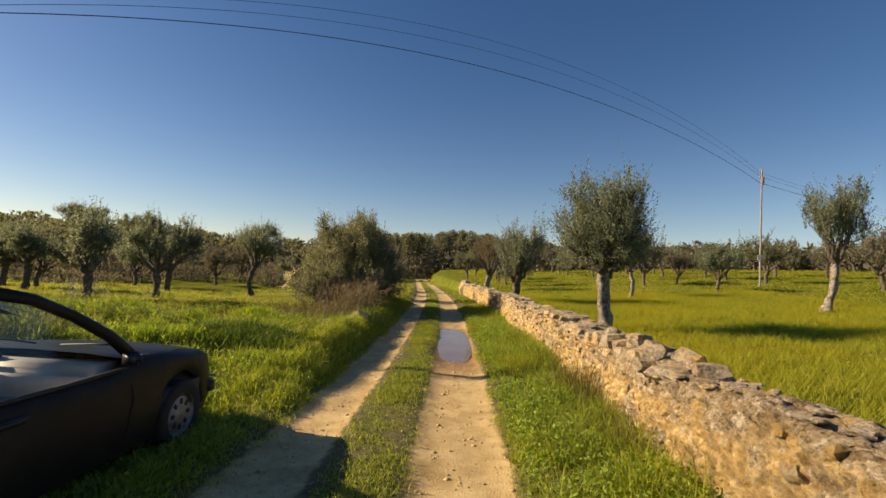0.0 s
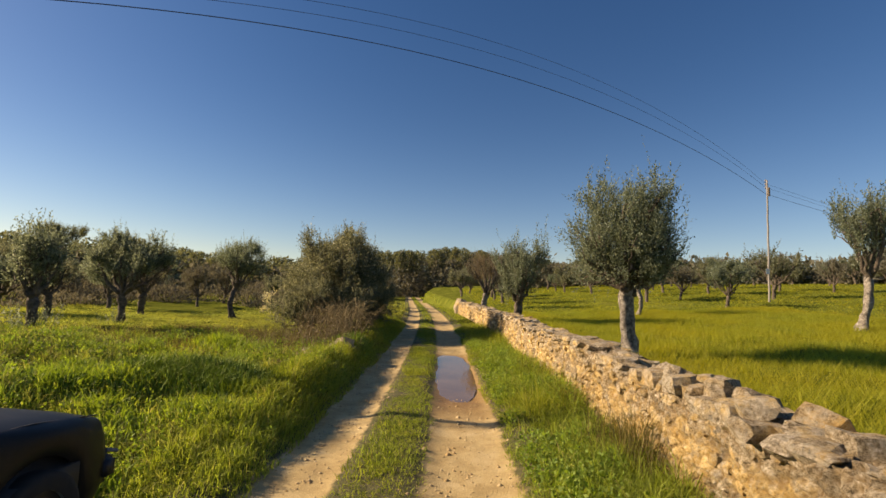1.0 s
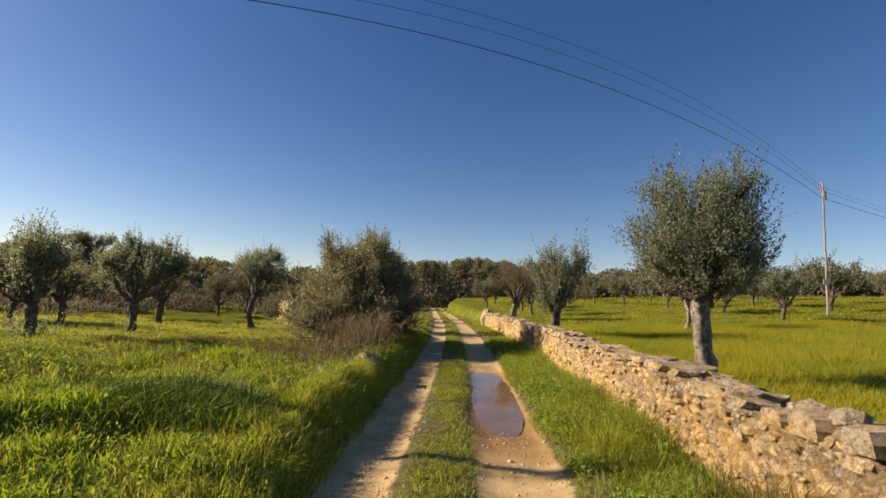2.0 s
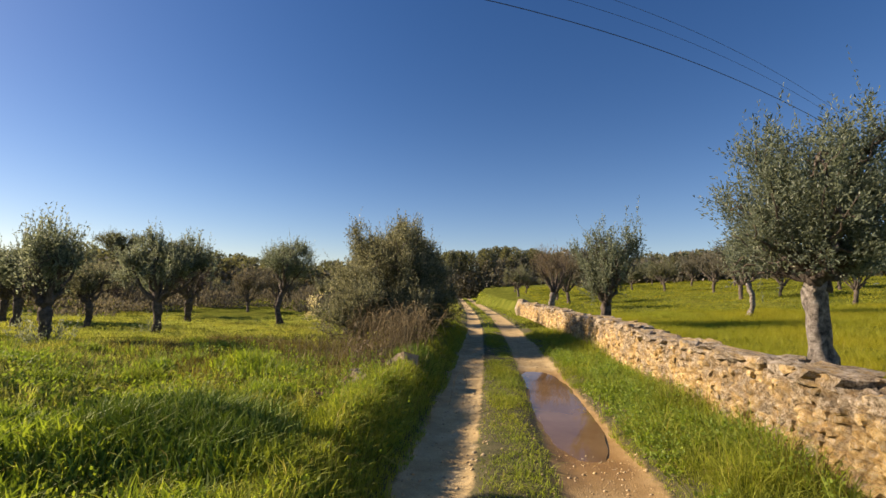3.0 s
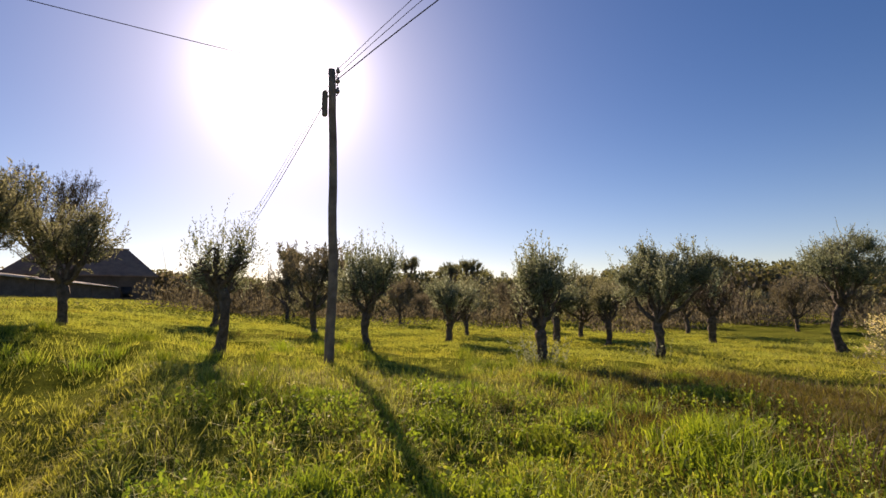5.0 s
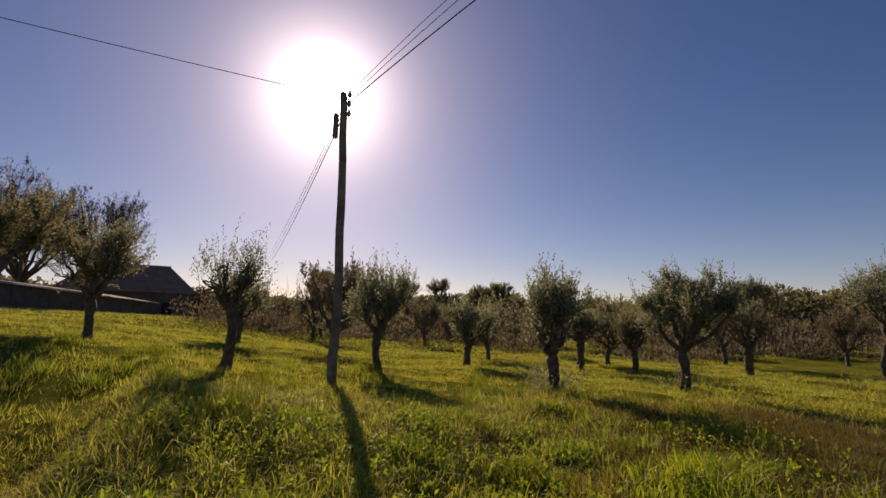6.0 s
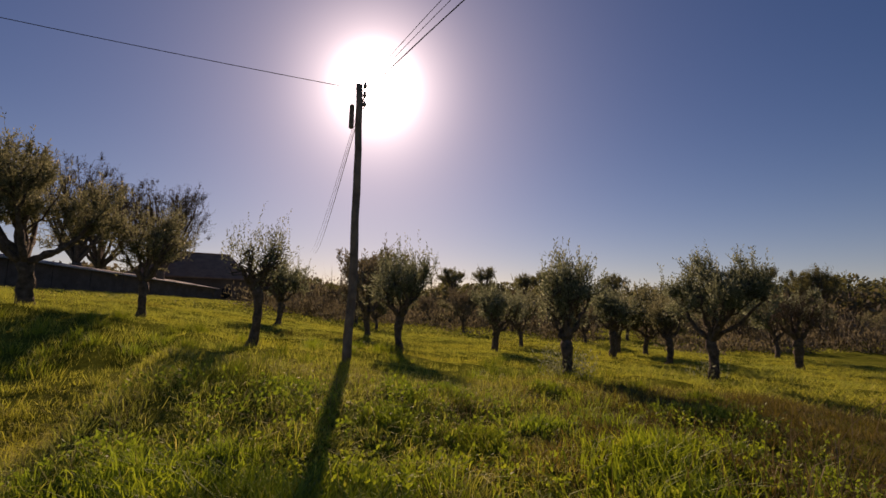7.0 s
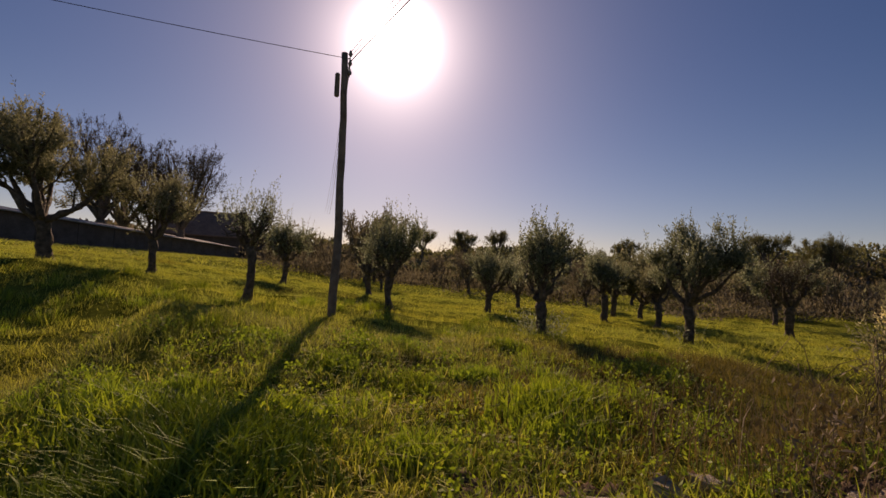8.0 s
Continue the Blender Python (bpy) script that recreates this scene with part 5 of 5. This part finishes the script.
def build_forbs():
    """Low small-leaved plants among the grass."""
    rng = np.random.default_rng(230)
    x, y = scatter(rng, 9500, -6.5, -1.75, 2.5, 13.0, 0.6)
    k = clear(x, y) & (wave(x * 1.7 + 1, y * 1.6) > -0.25)
    x, y = x[k], y[k]
    y2 = rng.uniform(1, 16, 5000)
    u2 = rng.uniform(0.62, 1.75, len(y2))
    x2 = u2 + drift(y2)
    k = (x2 < wall_x(y2) - 0.02) & (wave(x2 * 3.0, y2 * 1.4 + 2) > -0.2)
    for px, py, label in ((x, y, "small-leaved clover and weeds in the meadow"), (x2[k], y2[k], "small-leaved weeds on the verge by the wall")):
        n = len(px)
        base = np.c_[px, py, soil_z(px, py)]
        d = unit(np.c_[rng.normal(0, 0.45, (n, 2)), np.ones(n)])
        v, q = twig_leaves(base, d, 0.24 * tall(px, py) * rng.uniform(0.5, 1.2, n), 8, 0.042, 0.55, rng, 1.3)
        tagged(new("weeds", array_mesh("weeds", v, q, WEED)), label, "weeds", kind="stuff")
    # withered tufts at the foot of the wall
    for cx, cy, n, high in ((1.62, 5.9, 260, 0.62), (1.55, 6.5, 120, 0.45), (1.6, 8.2, 140, 0.4), (1.5, 10.6, 140, 0.4), (1.6, 4.4, 120, 0.4)):
        px, py = rng.normal(cx, 0.1, n), rng.normal(cy, 0.22, n)
        k = px < wall_x(py) + 0.02
        px, py = px[k], py[k]
        blades("dry_weed", px, py, soil_z(px, py), high * rng.uniform(0.4, 1.1, len(px)), rng.uniform(0.004, 0.008, len(px)), RANK, rng, "withered brown weed against the stone wall", 0.4)


build_grass()
build_weeds()
build_forbs()


# ---- the parked car ----
LENS_DARK = plain("dim_mirror", (0.05, 0.05, 0.05), 0.35, 0.5)
def box_bm(size, at, bevel=0.02, rot=None):
    bm = bmesh.new()
    bmesh.ops.create_cube(bm, size=1, matrix=Matrix.Translation(at) @ (rot or Matrix.Identity(4)) @ Matrix.Diagonal((*size, 1)))
    if bevel:
        bmesh.ops.bevel(bm, geom=list(bm.edges), offset=bevel, segments=3, affect="EDGES")
    for f in bm.faces:
        f.smooth = True
    return bm


def lathe(profile, n, mat, name, parent, label=""):
    """A ring profile of (radius, x) turned about the x axis."""
    v, f = [], []
    k = len(profile)
    for i in range(n):
        a = 2 * math.pi * i / n
        v += [(x, r * math.cos(a), r * math.sin(a)) for r, x in profile]
    for i in range(n):
        for j in range(k - 1):
            f.append((i * k + j, ((i + 1) % n) * k + j, ((i + 1) % n) * k + j + 1, i * k + j + 1))
    return attach(name, mesh_of(name, v, f, mat, True), parent, label)


def build_car():
    car = holder("car", pose(-3.10, 2.84, 0.01, 0, 0, -1.0), "dusty grey hatchback parked on the grass beside the track", "car")
    wheels_y, wheel_r = (1.22, -1.20), 0.285

    def top_z(y):
        """Shoulder of the wings and doors, then the bonnet falling to the nose."""
        return float(np.interp(y, (-1.9, -1.6, -0.6, 0.35, 0.56, 1.0, 1.5, 1.75, 1.88), (0.74, 0.82, 0.81, 0.80, 0.87, 0.85, 0.79, 0.72, 0.58)))

    def half(y):
        return float(np.interp(y, (-1.9, -1.75, -1.2, 0.6, 1.3, 1.65, 1.82, 1.88), (0.66, 0.74, 0.80, 0.81, 0.79, 0.75, 0.68, 0.60)))

    ys = sorted(set([-1.9, -1.86, -1.75, -0.75, -0.4, 0.0, 0.35, 0.55, 1.75, 1.82, 1.88] + [round(w + d, 3) for w in wheels_y for d in np.linspace(-0.36, 0.36, 13)]))
    v, f = [], []
    for y in ys:
        low = 0.20
        for w in wheels_y:
            if abs(y - w) < 0.345:
                low = max(low, 0.30 + math.sqrt(0.345**2 - (y - w) ** 2))
        hw, tz = half(y), top_z(y)
        low = min(low, tz - 0.12)
        bulge = [(-0.045, low), (-0.01, low + (tz - low) * 0.22), (0.0, low + (tz - low) * 0.5), (-0.012, low + (tz - low) * 0.8), (-0.035, tz - 0.02), (-0.075, tz + 0.005)]
        row = [(-(hw + dx), y, z) for dx, z in bulge]
        row += [(-(hw * 0.5), y, tz + 0.028), (0.0, y, tz + 0.036), (hw * 0.5, y, tz + 0.028)]
        row += [((hw + dx), y, z) for dx, z in reversed(bulge)]
        v += row
    k = 15
    for i in range(len(ys) - 1):
        cabin = ys[i] >= -1.7 and ys[i + 1] <= 0.56
        for j in range(k - 1):
            if cabin and 5 <= j <= 8:
                continue
            f.append((i * k + j, (i + 1) * k + j, (i + 1) * k + j + 1, i * k + j + 1))
    f += [tuple(range(k)), tuple((len(ys) - 1) * k + j for j in reversed(range(k)))]
    body = attach("body", mesh_of("body", v, f, PAINT, True), car, "dusty grey body, its shade put into near-black paint")
    part("floor_pan", box_bm((1.46, 3.4, 0.05), (0, -0.05, 0.24), 0.01), TRIM, car, "black underside")
    for side in (-1, 1):
        bm = box_bm((0.40, 0.72, 0.36), (side * 0.56, wheels_y[0], 0.44), 0.08)
        part("wheel_well", bm, TRIM, car, "black wheel housing")
        bm = box_bm((0.40, 0.72, 0.36), (side * 0.56, wheels_y[1], 0.44), 0.08)
        part("wheel_well", bm, TRIM, car, "black wheel housing")
    # glasshouse
    def pillar(name, pts, r):
        for side in (-1, 1):
            t = Tubes()
            t.add([(side * x, y, z) for x, y, z in pts], r, 8)
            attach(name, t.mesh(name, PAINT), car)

    pillar("front_pillar", [(0.735, 0.64, 0.86), (0.70, 0.40, 1.06), (0.655, 0.15, 1.21), (0.60, -0.10, 1.33), (0.57, -0.30, 1.375)], (0.045, 0.04, 0.036, 0.036, 0.04))
    pillar("middle_pillar", [(0.745, -0.52, 0.80), (0.68, -0.56, 1.15), (0.585, -0.60, 1.36)], (0.05, 0.045, 0.04))
    pillar("rear_pillar", [(0.72, -1.62, 0.81), (0.67, -1.48, 1.12), (0.585, -1.30, 1.33)], (0.07, 0.07, 0.06))
    xs, yy = np.linspace(-0.61, 0.61, 9), np.linspace(-1.38, -0.06, 9)
    rv = [(x, y, 1.40 - 0.10 * (x / 0.61) ** 4 * 0.5 - 0.03 * (x / 0.61) ** 2 - 0.10 * max(0, (y + 0.45) / 0.4) ** 2 - 0.09 * max(0, (-y - 1.0) / 0.4) ** 2) for y in yy for x in xs]
    rf = [(j * 9 + i, j * 9 + i + 1, (j + 1) * 9 + i + 1, (j + 1) * 9 + i) for j in range(8) for i in range(8)]
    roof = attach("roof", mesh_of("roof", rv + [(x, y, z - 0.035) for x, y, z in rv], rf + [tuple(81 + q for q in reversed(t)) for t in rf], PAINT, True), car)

    def pane(name, quad, n=5, swell=0.03, axis=1):
        a, b, c, d = (Vector(q) for q in quad)
        pv = []
        for i in range(n):
            for j in range(n):
                s, t = i / (n - 1), j / (n - 1)
                p = a.lerp(b, s).lerp(d.lerp(c, s), t)
                p[axis] += swell * 4 * s * (1 - s)
                pv.append(tuple(p))
        pf = [(i * n + j, i * n + j + 1, (i + 1) * n + j + 1, (i + 1) * n + j) for i in range(n - 1) for j in range(n - 1)]
        ob = attach(name, mesh_of(name, pv, pf, GLASS, True), car, "clear car glass")
        ob.visible_shadow = False

    pane("windscreen", ((-0.71, 0.60, 0.90), (0.71, 0.60, 0.90), (0.57, -0.14, 1.335), (-0.57, -0.14, 1.335)), swell=0.09)
    pane("rear_window", ((-0.66, -1.68, 0.85), (0.66, -1.68, 0.85), (0.55, -1.34, 1.30), (-0.55, -1.34, 1.30)), swell=-0.05)
    for s in (-1, 1):
        pane("door_window", ((s * 0.75, 0.54, 0.81), (s * 0.755, -0.50, 0.81), (s * 0.59, -0.56, 1.335), (s * 0.60, -0.14, 1.315)), swell=0, axis=0)
        pane("quarter_window", ((s * 0.75, -0.56, 0.81), (s * 0.725, -1.54, 0.82), (s * 0.60, -1.28, 1.29), (s * 0.59, -0.64, 1.33)), swell=0, axis=0)
        t = Tubes()
        t.add([(s * 0.765, 0.54, 0.815), (s * 0.775, 0.0, 0.81), (s * 0.775, -0.8, 0.815), (s * 0.75, -1.6, 0.825)], np.full(4, 0.014), 6)
        attach("window_strip", t.mesh("window_strip", TRIM), car, "black rubber window strip")
        # door outline, handle, rubbing strip, mirror
        t = Tubes()
        t.add([(s * 0.778, 0.52, 0.81), (s * 0.815, 0.56, 0.60), (s * 0.805, 0.52, 0.34), (s * 0.79, 0.44, 0.25)], np.full(4, 0.005), 4)
        attach("door_seam", t.mesh("door_seam", TRIM), car, "dark door gap")
        t = Tubes()
        t.add([(s * 0.772, -0.52, 0.80), (s * 0.812, -0.52, 0.60), (s * 0.80, -0.50, 0.27)], np.full(3, 0.005), 4)
        attach("door_seam", t.mesh("door_seam", TRIM), car, "dark door gap")
        part("door_handle", box_bm((0.03, 0.19, 0.045), (s * 0.805, -0.36, 0.70), 0.01), TRIM, car, "black door handle")
        mirror = part("mirror", box_bm((0.13, 0.08, 0.10), (s * 0.82, 0.50, 0.89), 0.03), TRIM, car, "black door mirror")
        part("mirror_glass", box_bm((0.10, 0.008, 0.075), (s * 0.82, 0.457, 0.89), 0.003), LENS_DARK, mirror)
        # lamps
        head = part("headlight", box_bm((0.34, 0.09, 0.15), (s * 0.44, 1.80, 0.62), 0.03, Matrix.Rotation(s * -0.16, 4, "Z")), LENS, car, "clear headlight")
        part("indicator", box_bm((0.07, 0.07, 0.14), (s * 0.615, 1.76, 0.62), 0.02), LENS, head, "clear corner lamp")
        part("tail_light", box_bm((0.16, 0.06, 0.26), (s * 0.63, -1.87, 0.72), 0.02), plain("tail_red", (0.25, 0.01, 0.01), 0.2), car, "red tail light")
        t = Tubes()
        t.add([(s * 0.1, 0.70, 0.915), (s * 0.35, 0.665, 0.94), (s * 0.62, 0.57, 0.965)], np.full(3, 0.008), 5)
        attach("wiper", t.mesh("wiper", TRIM), car, "black wiper arm")
    # nose
    part("bumper", box_bm((1.42, 0.20, 0.22), (0, 1.83, 0.38), 0.06), TRIM, car, "dark front bumper")
    part("bumper_strip", box_bm((1.36, 0.02, 0.022), (0, 1.935, 0.455), 0.006), RIM, car, "bright bumper strip")
    part("rear_bumper", box_bm((1.42, 0.18, 0.24), (0, -1.88, 0.40), 0.06), TRIM, car)
    part("grille", box_bm((0.62, 0.05, 0.09), (0, 1.87, 0.62), 0.015), TRIM, car, "black grille")
    part("plate", box_bm((0.5, 0.012, 0.11), (0, 1.938, 0.36), 0.003), WHITE, car, "plain white plate")
    t = Tubes()
    t.add([(-0.68, 1.70, 0.755), (-0.71, 1.2, 0.835), (-0.715, 0.68, 0.87)], np.full(3, 0.005), 4)
    attach("bonnet_seam", t.mesh("bonnet_seam", TRIM), car, "dark bonnet gap")
    t = Tubes()
    t.add([(0.68, 1.70, 0.755), (0.71, 1.2, 0.835), (0.715, 0.68, 0.87)], np.full(3, 0.005), 4)
    attach("bonnet_seam", t.mesh("bonnet_seam", TRIM), car, "dark bonnet gap")
    # cabin
    part("dashboard", box_bm((1.36, 0.36, 0.24), (0, 0.50, 0.72), 0.06), DASH, car, "pale grey dashboard")
    part("instrument_hood", box_bm((0.44, 0.26, 0.13), (-0.36, 0.40, 0.86), 0.05), TRIM, car, "black instrument hood")
    v2, f2 = [], []
    for i in range(24):
        a = 2 * math.pi * i / 24
        for j in range(8):
            b = 2 * math.pi * j / 8
            r = 0.18 + 0.016 * math.cos(b)
            v2.append((-0.34 + r * math.cos(a), 0.26 + 0.016 * math.sin(b) + 0.09 * math.sin(a), 0.90 + r * math.sin(a) * 0.9))
            f2.append((i * 8 + j, ((i + 1) % 24) * 8 + j, ((i + 1) % 24) * 8 + (j + 1) % 8, i * 8 + (j + 1) % 8))
    attach("steering_wheel", mesh_of("steering_wheel", v2, f2, TRIM, True), car, "black steering wheel")
    for s in (-0.34, 0.34):
        seat = part("seat", box_bm((0.48, 0.50, 0.16), (s, -0.22, 0.48), 0.05), SEAT, car, "dark cloth seat")
        part("backrest", box_bm((0.46, 0.13, 0.60), (s, -0.52, 0.80), 0.05, Matrix.Rotation(0.25, 4, "X")), SEAT, seat)
        part("headrest", box_bm((0.26, 0.09, 0.17), (s, -0.62, 1.17), 0.035, Matrix.Rotation(0.2, 4, "X")), SEAT, seat)
    part("rear_bench", box_bm((1.25, 0.45, 0.18), (0, -1.05, 0.52), 0.05), SEAT, car)
    part("rear_backrest", box_bm((1.25, 0.12, 0.5), (0, -1.32, 0.70), 0.05), SEAT, car)
    for s in (-1, 1):
        part("door_card", box_bm((0.03, 1.0, 0.46), (s * 0.735, 0.02, 0.54), 0.01), DASH, car, "grey door lining")
    # wheels
    for y in wheels_y:
        for s in (-1, 1):
            hub = new("wheel")
            hub.parent = car
            hub.matrix_basis = pose(s * 0.71, y, wheel_r) @ Matrix.Diagonal((s, 1, 1, 1))
            lathe([(0.19, -0.07), (0.25, -0.085), (0.28, -0.07), (0.287, -0.03), (0.287, 0.03), (0.28, 0.07), (0.25, 0.085), (0.185, 0.07)], 32, TYRE, "tyre", hub, "black tyre")
            lathe([(0.19, 0.07), (0.185, 0.05), (0.165, 0.035), (0.14, 0.055), (0.07, 0.06), (0.05, 0.075), (0.0, 0.078)], 24, RIM, "rim", hub, "dull steel wheel trim")
            for k in range(8):
                a = 2 * math.pi * k / 8
                part("slot", box_bm((0.012, 0.035, 0.05), (0.061, 0.108 * math.cos(a), 0.108 * math.sin(a)), 0.005, Matrix.Rotation(a - math.pi / 2, 4, "X")), TRIM, hub)


build_car()


# ---- farm buildings ----
def quad_prism(name, base, height, mat, parent, label="", drop=0.0):
    """An upright prism on a four-cornered base; drop tilts its top."""
    v = [(x, y, z) for x, y, z in base] + [(x, y, z + height - (drop if i < 2 else 0)) for i, (x, y, z) in enumerate(base)]
    f = [(3, 2, 1, 0), (4, 5, 6, 7), (0, 1, 5, 4), (1, 2, 6, 5), (2, 3, 7, 6), (3, 0, 4, 7)]
    return attach(name, mesh_of(name, v, f, mat), parent, label)


def build_farm():
    # barn: local x along the front, y to the back
    barn = holder("barn", pose(-62.5, -9.5, 1.2, 0, 0, 102), "brown old barn with a steep roof behind the grove", "barn")
    w, d, e, r = 13.0, 8.0, 4.0, 7.2
    quad_prism("wall", ((-w / 2, 0, -0.6), (w / 2, 0, -0.6), (w / 2, d, -0.6), (-w / 2, d, -0.6)), e + 0.6, PLASTER, barn)
    o = 0.35
    rv = [(-w / 2 - o, -o, e - 0.1), (w / 2 + o, -o, e - 0.1), (w / 2 + o, d + o, e - 0.1), (-w / 2 - o, d + o, e - 0.1), (-w / 2 + 2.6, d / 2, r), (w / 2 - 2.6, d / 2, r)]
    rv += [(x, y, z + 0.16) for x, y, z in rv]
    rf = [(6, 7, 11, 10), (7, 8, 11), (8, 9, 10, 11), (9, 6, 10), (1, 0, 4, 5), (2, 1, 5), (3, 2, 5, 4), (0, 3, 4), (0, 1, 7, 6), (1, 2, 8, 7), (2, 3, 9, 8), (3, 0, 6, 9)]
    attach("roof", mesh_of("roof", rv, rf, ROOFING), barn, "weathered brown roof")
    t = Tubes()
    t.add([(-w / 2 + 2.5, d / 2, r + 0.14), (w / 2 - 2.5, d / 2, r + 0.14)], (0.14, 0.14), 8)
    attach("ridge", t.mesh("ridge", ROOFING), barn)
    for x in (-3.6, 0.2, 3.9):
        bm = box_bm((1.0, 0.12, 1.2), (x, -0.02, 2.2), 0.03)
        part("window", bm, TRIM, barn, "dark window opening")
    part("door", box_bm((2.6, 0.12, 2.9), (-1.7, -0.02, 1.2), 0.03), POLE_WOOD, barn, "closed wooden barn door")
    # the long low shed
    a, b = np.array([-35.3, -15.3]), np.array([-58.0, -5.6])
    shed = holder("shed", pose(0, 0, 0), "long low shed with a pale sheet roof", "shed")
    n = 8
    away = unit(np.array([[-(b - a)[1], (b - a)[0]]]))[0]
    away = away if away @ np.array([-1.0, -0.6]) > 0 else -away
    for i in range(n):
        p, q = a + (b - a) * i / n, a + (b - a) * (i + 0.985) / n
        zp, zq = 4.7 - 1.0 * i / n, 4.7 - 1.0 * (i + 1) / n
        foot = min(footing(*p), footing(*q), footing(*(p + away * 3.5))) - 0.4
        base = ((*p, foot), (*q, foot), (*(q + away * 3.5), foot), (*(p + away * 3.5), foot))
        quad_prism("bay", base, zp + 0.05 - foot, BOARDS, shed, "dark boarded bay")
        f0, f1 = p - away * 0.4, q - away * 0.4
        g0, g1 = p + away * 3.7, q + away * 3.7
        lip = ((*f0, zp), (*f1, zq), (*g1, zq), (*g0, zp))
        quad_prism("roof_sheet", lip, 0.72, SHEET, shed, "pale corrugated roof sheet", 0.66)


def build_far_trees():
    rng = np.random.default_rng(300)
    for x, y, h, r, s in ((-53.5, -9.8, 11.6, 4.8, 301), (-47.5, -14.5, 11.2, 4.6, 302), (-56.0, -16.5, 10.5, 4.2, 303)):
        tree("bare_tree", (x, y, footing(x, y)), s, "large leafless spreading oak beside the barn", "tree", 2.6, 0.34, (0.3, 0.0),
             round_crown(np.random.default_rng(s), 2.4 + (h - 2.4) * 0.5, r, h - 2.4, 9), 0.9, 8, 0.30, 0.12, BARE, 260, twig_len=(0.5, 1.3), boughs=22)
    for x, y, h, s in ((-38.1, 46.4, 7.0, 311), (-30.5, 44.5, 5.6, 312), (-66.0, 23.5, 7.9, 313), (-64.0, 34.0, 7.4, 314), (-67.0, 38.5, 8.4, 315), (-63.0, 17.0, 7.6, 316), (-70.0, 12.5, 9.2, 317), (-61.0, 46.0, 7.6, 318), (-71.0, 30.0, 9.0, 319)):
        tree("pine_tree", (x, y, footing(x, y)), s, "dark umbrella pine standing over the grove", "pine tree", h * 0.55, 0.16, (0.2, 0.1),
             round_crown(np.random.default_rng(s), h * 0.78, 2.3, 2.2, 8), 2.6, 9, 0.16, 0.14, PINE, 60)


build_farm()
build_far_trees()


# ---- foreground stalks and stones ----
def build_stalks():
    rng = np.random.default_rng(320)
    n = 420
    x, y = rng.normal(-3.4, 0.7, n), rng.normal(11.6, 0.8, n)
    h = rng.uniform(0.3, 0.75, n)
    blades("dry_grass", x, y, ground_z(x, y), h, rng.uniform(0.004, 0.009, n), DRY, rng, "withered straw-coloured stalks on the bank", 0.4)
    n = 9000
    x, y = rng.uniform(-8, -2.2, n), rng.uniform(2, 16, n)
    keep = wave(x * 1.1 + 2, y * 1.1) > 0.15
    x, y = x[keep], y[keep]
    blades("dry_grass", x, y, ground_z(x, y), rng.uniform(0.12, 0.3, len(x)), rng.uniform(0.003, 0.006, len(x)), DRY, rng, "thin pale seed stalks among the meadow grass", 0.3)


def build_pebbles():
    rng = np.random.default_rng(330)
    n = 8000
    u = np.where(rng.uniform(0, 1, n) < 0.5, rng.normal(-1.36, 0.26, n), rng.normal(0.12, 0.32, n))
    y = rng.uniform(1.5, 20, n) ** 1.0
    x = u + drift(y)
    keep = (wet_of(u, y) < 0.5) | (y < 9.0)
    x, y = x[keep], y[keep]
    s = rng.lognormal(-4.8, 0.55, len(x)).clip(0.004, 0.04)
    shape = np.array([(1, 0, 0), (0, 1, 0), (-1, 0, 0), (0, -1, 0), (0, 0, 0.7), (0, 0, -0.7)])
    v = shape[None] * s[:, None, None] * rng.uniform(0.6, 1.3, (len(x), 6, 1))
    a = rng.uniform(0, 6.28, len(x))
    c, d = np.cos(a)[:, None], np.sin(a)[:, None]
    v = np.stack([v[..., 0] * c - v[..., 1] * d, v[..., 0] * d + v[..., 1] * c, v[..., 2]], -1)
    v += np.stack([x, y, road_z(x, y)], -1)[:, None]
    tri = np.array([(0, 1, 4), (1, 2, 4), (2, 3, 4), (3, 0, 4), (1, 0, 5), (2, 1, 5), (3, 2, 5), (0, 3, 5)])
    faces = (np.arange(len(x))[:, None, None] * 6 + tri[None]).reshape(-1, 3)
    tagged(new("gravel", array_mesh("gravel", v.reshape(-1, 3), faces, GRAVEL)), "loose pale gravel lying in the ruts", "gravel", kind="stuff")


build_stalks()
build_pebbles()
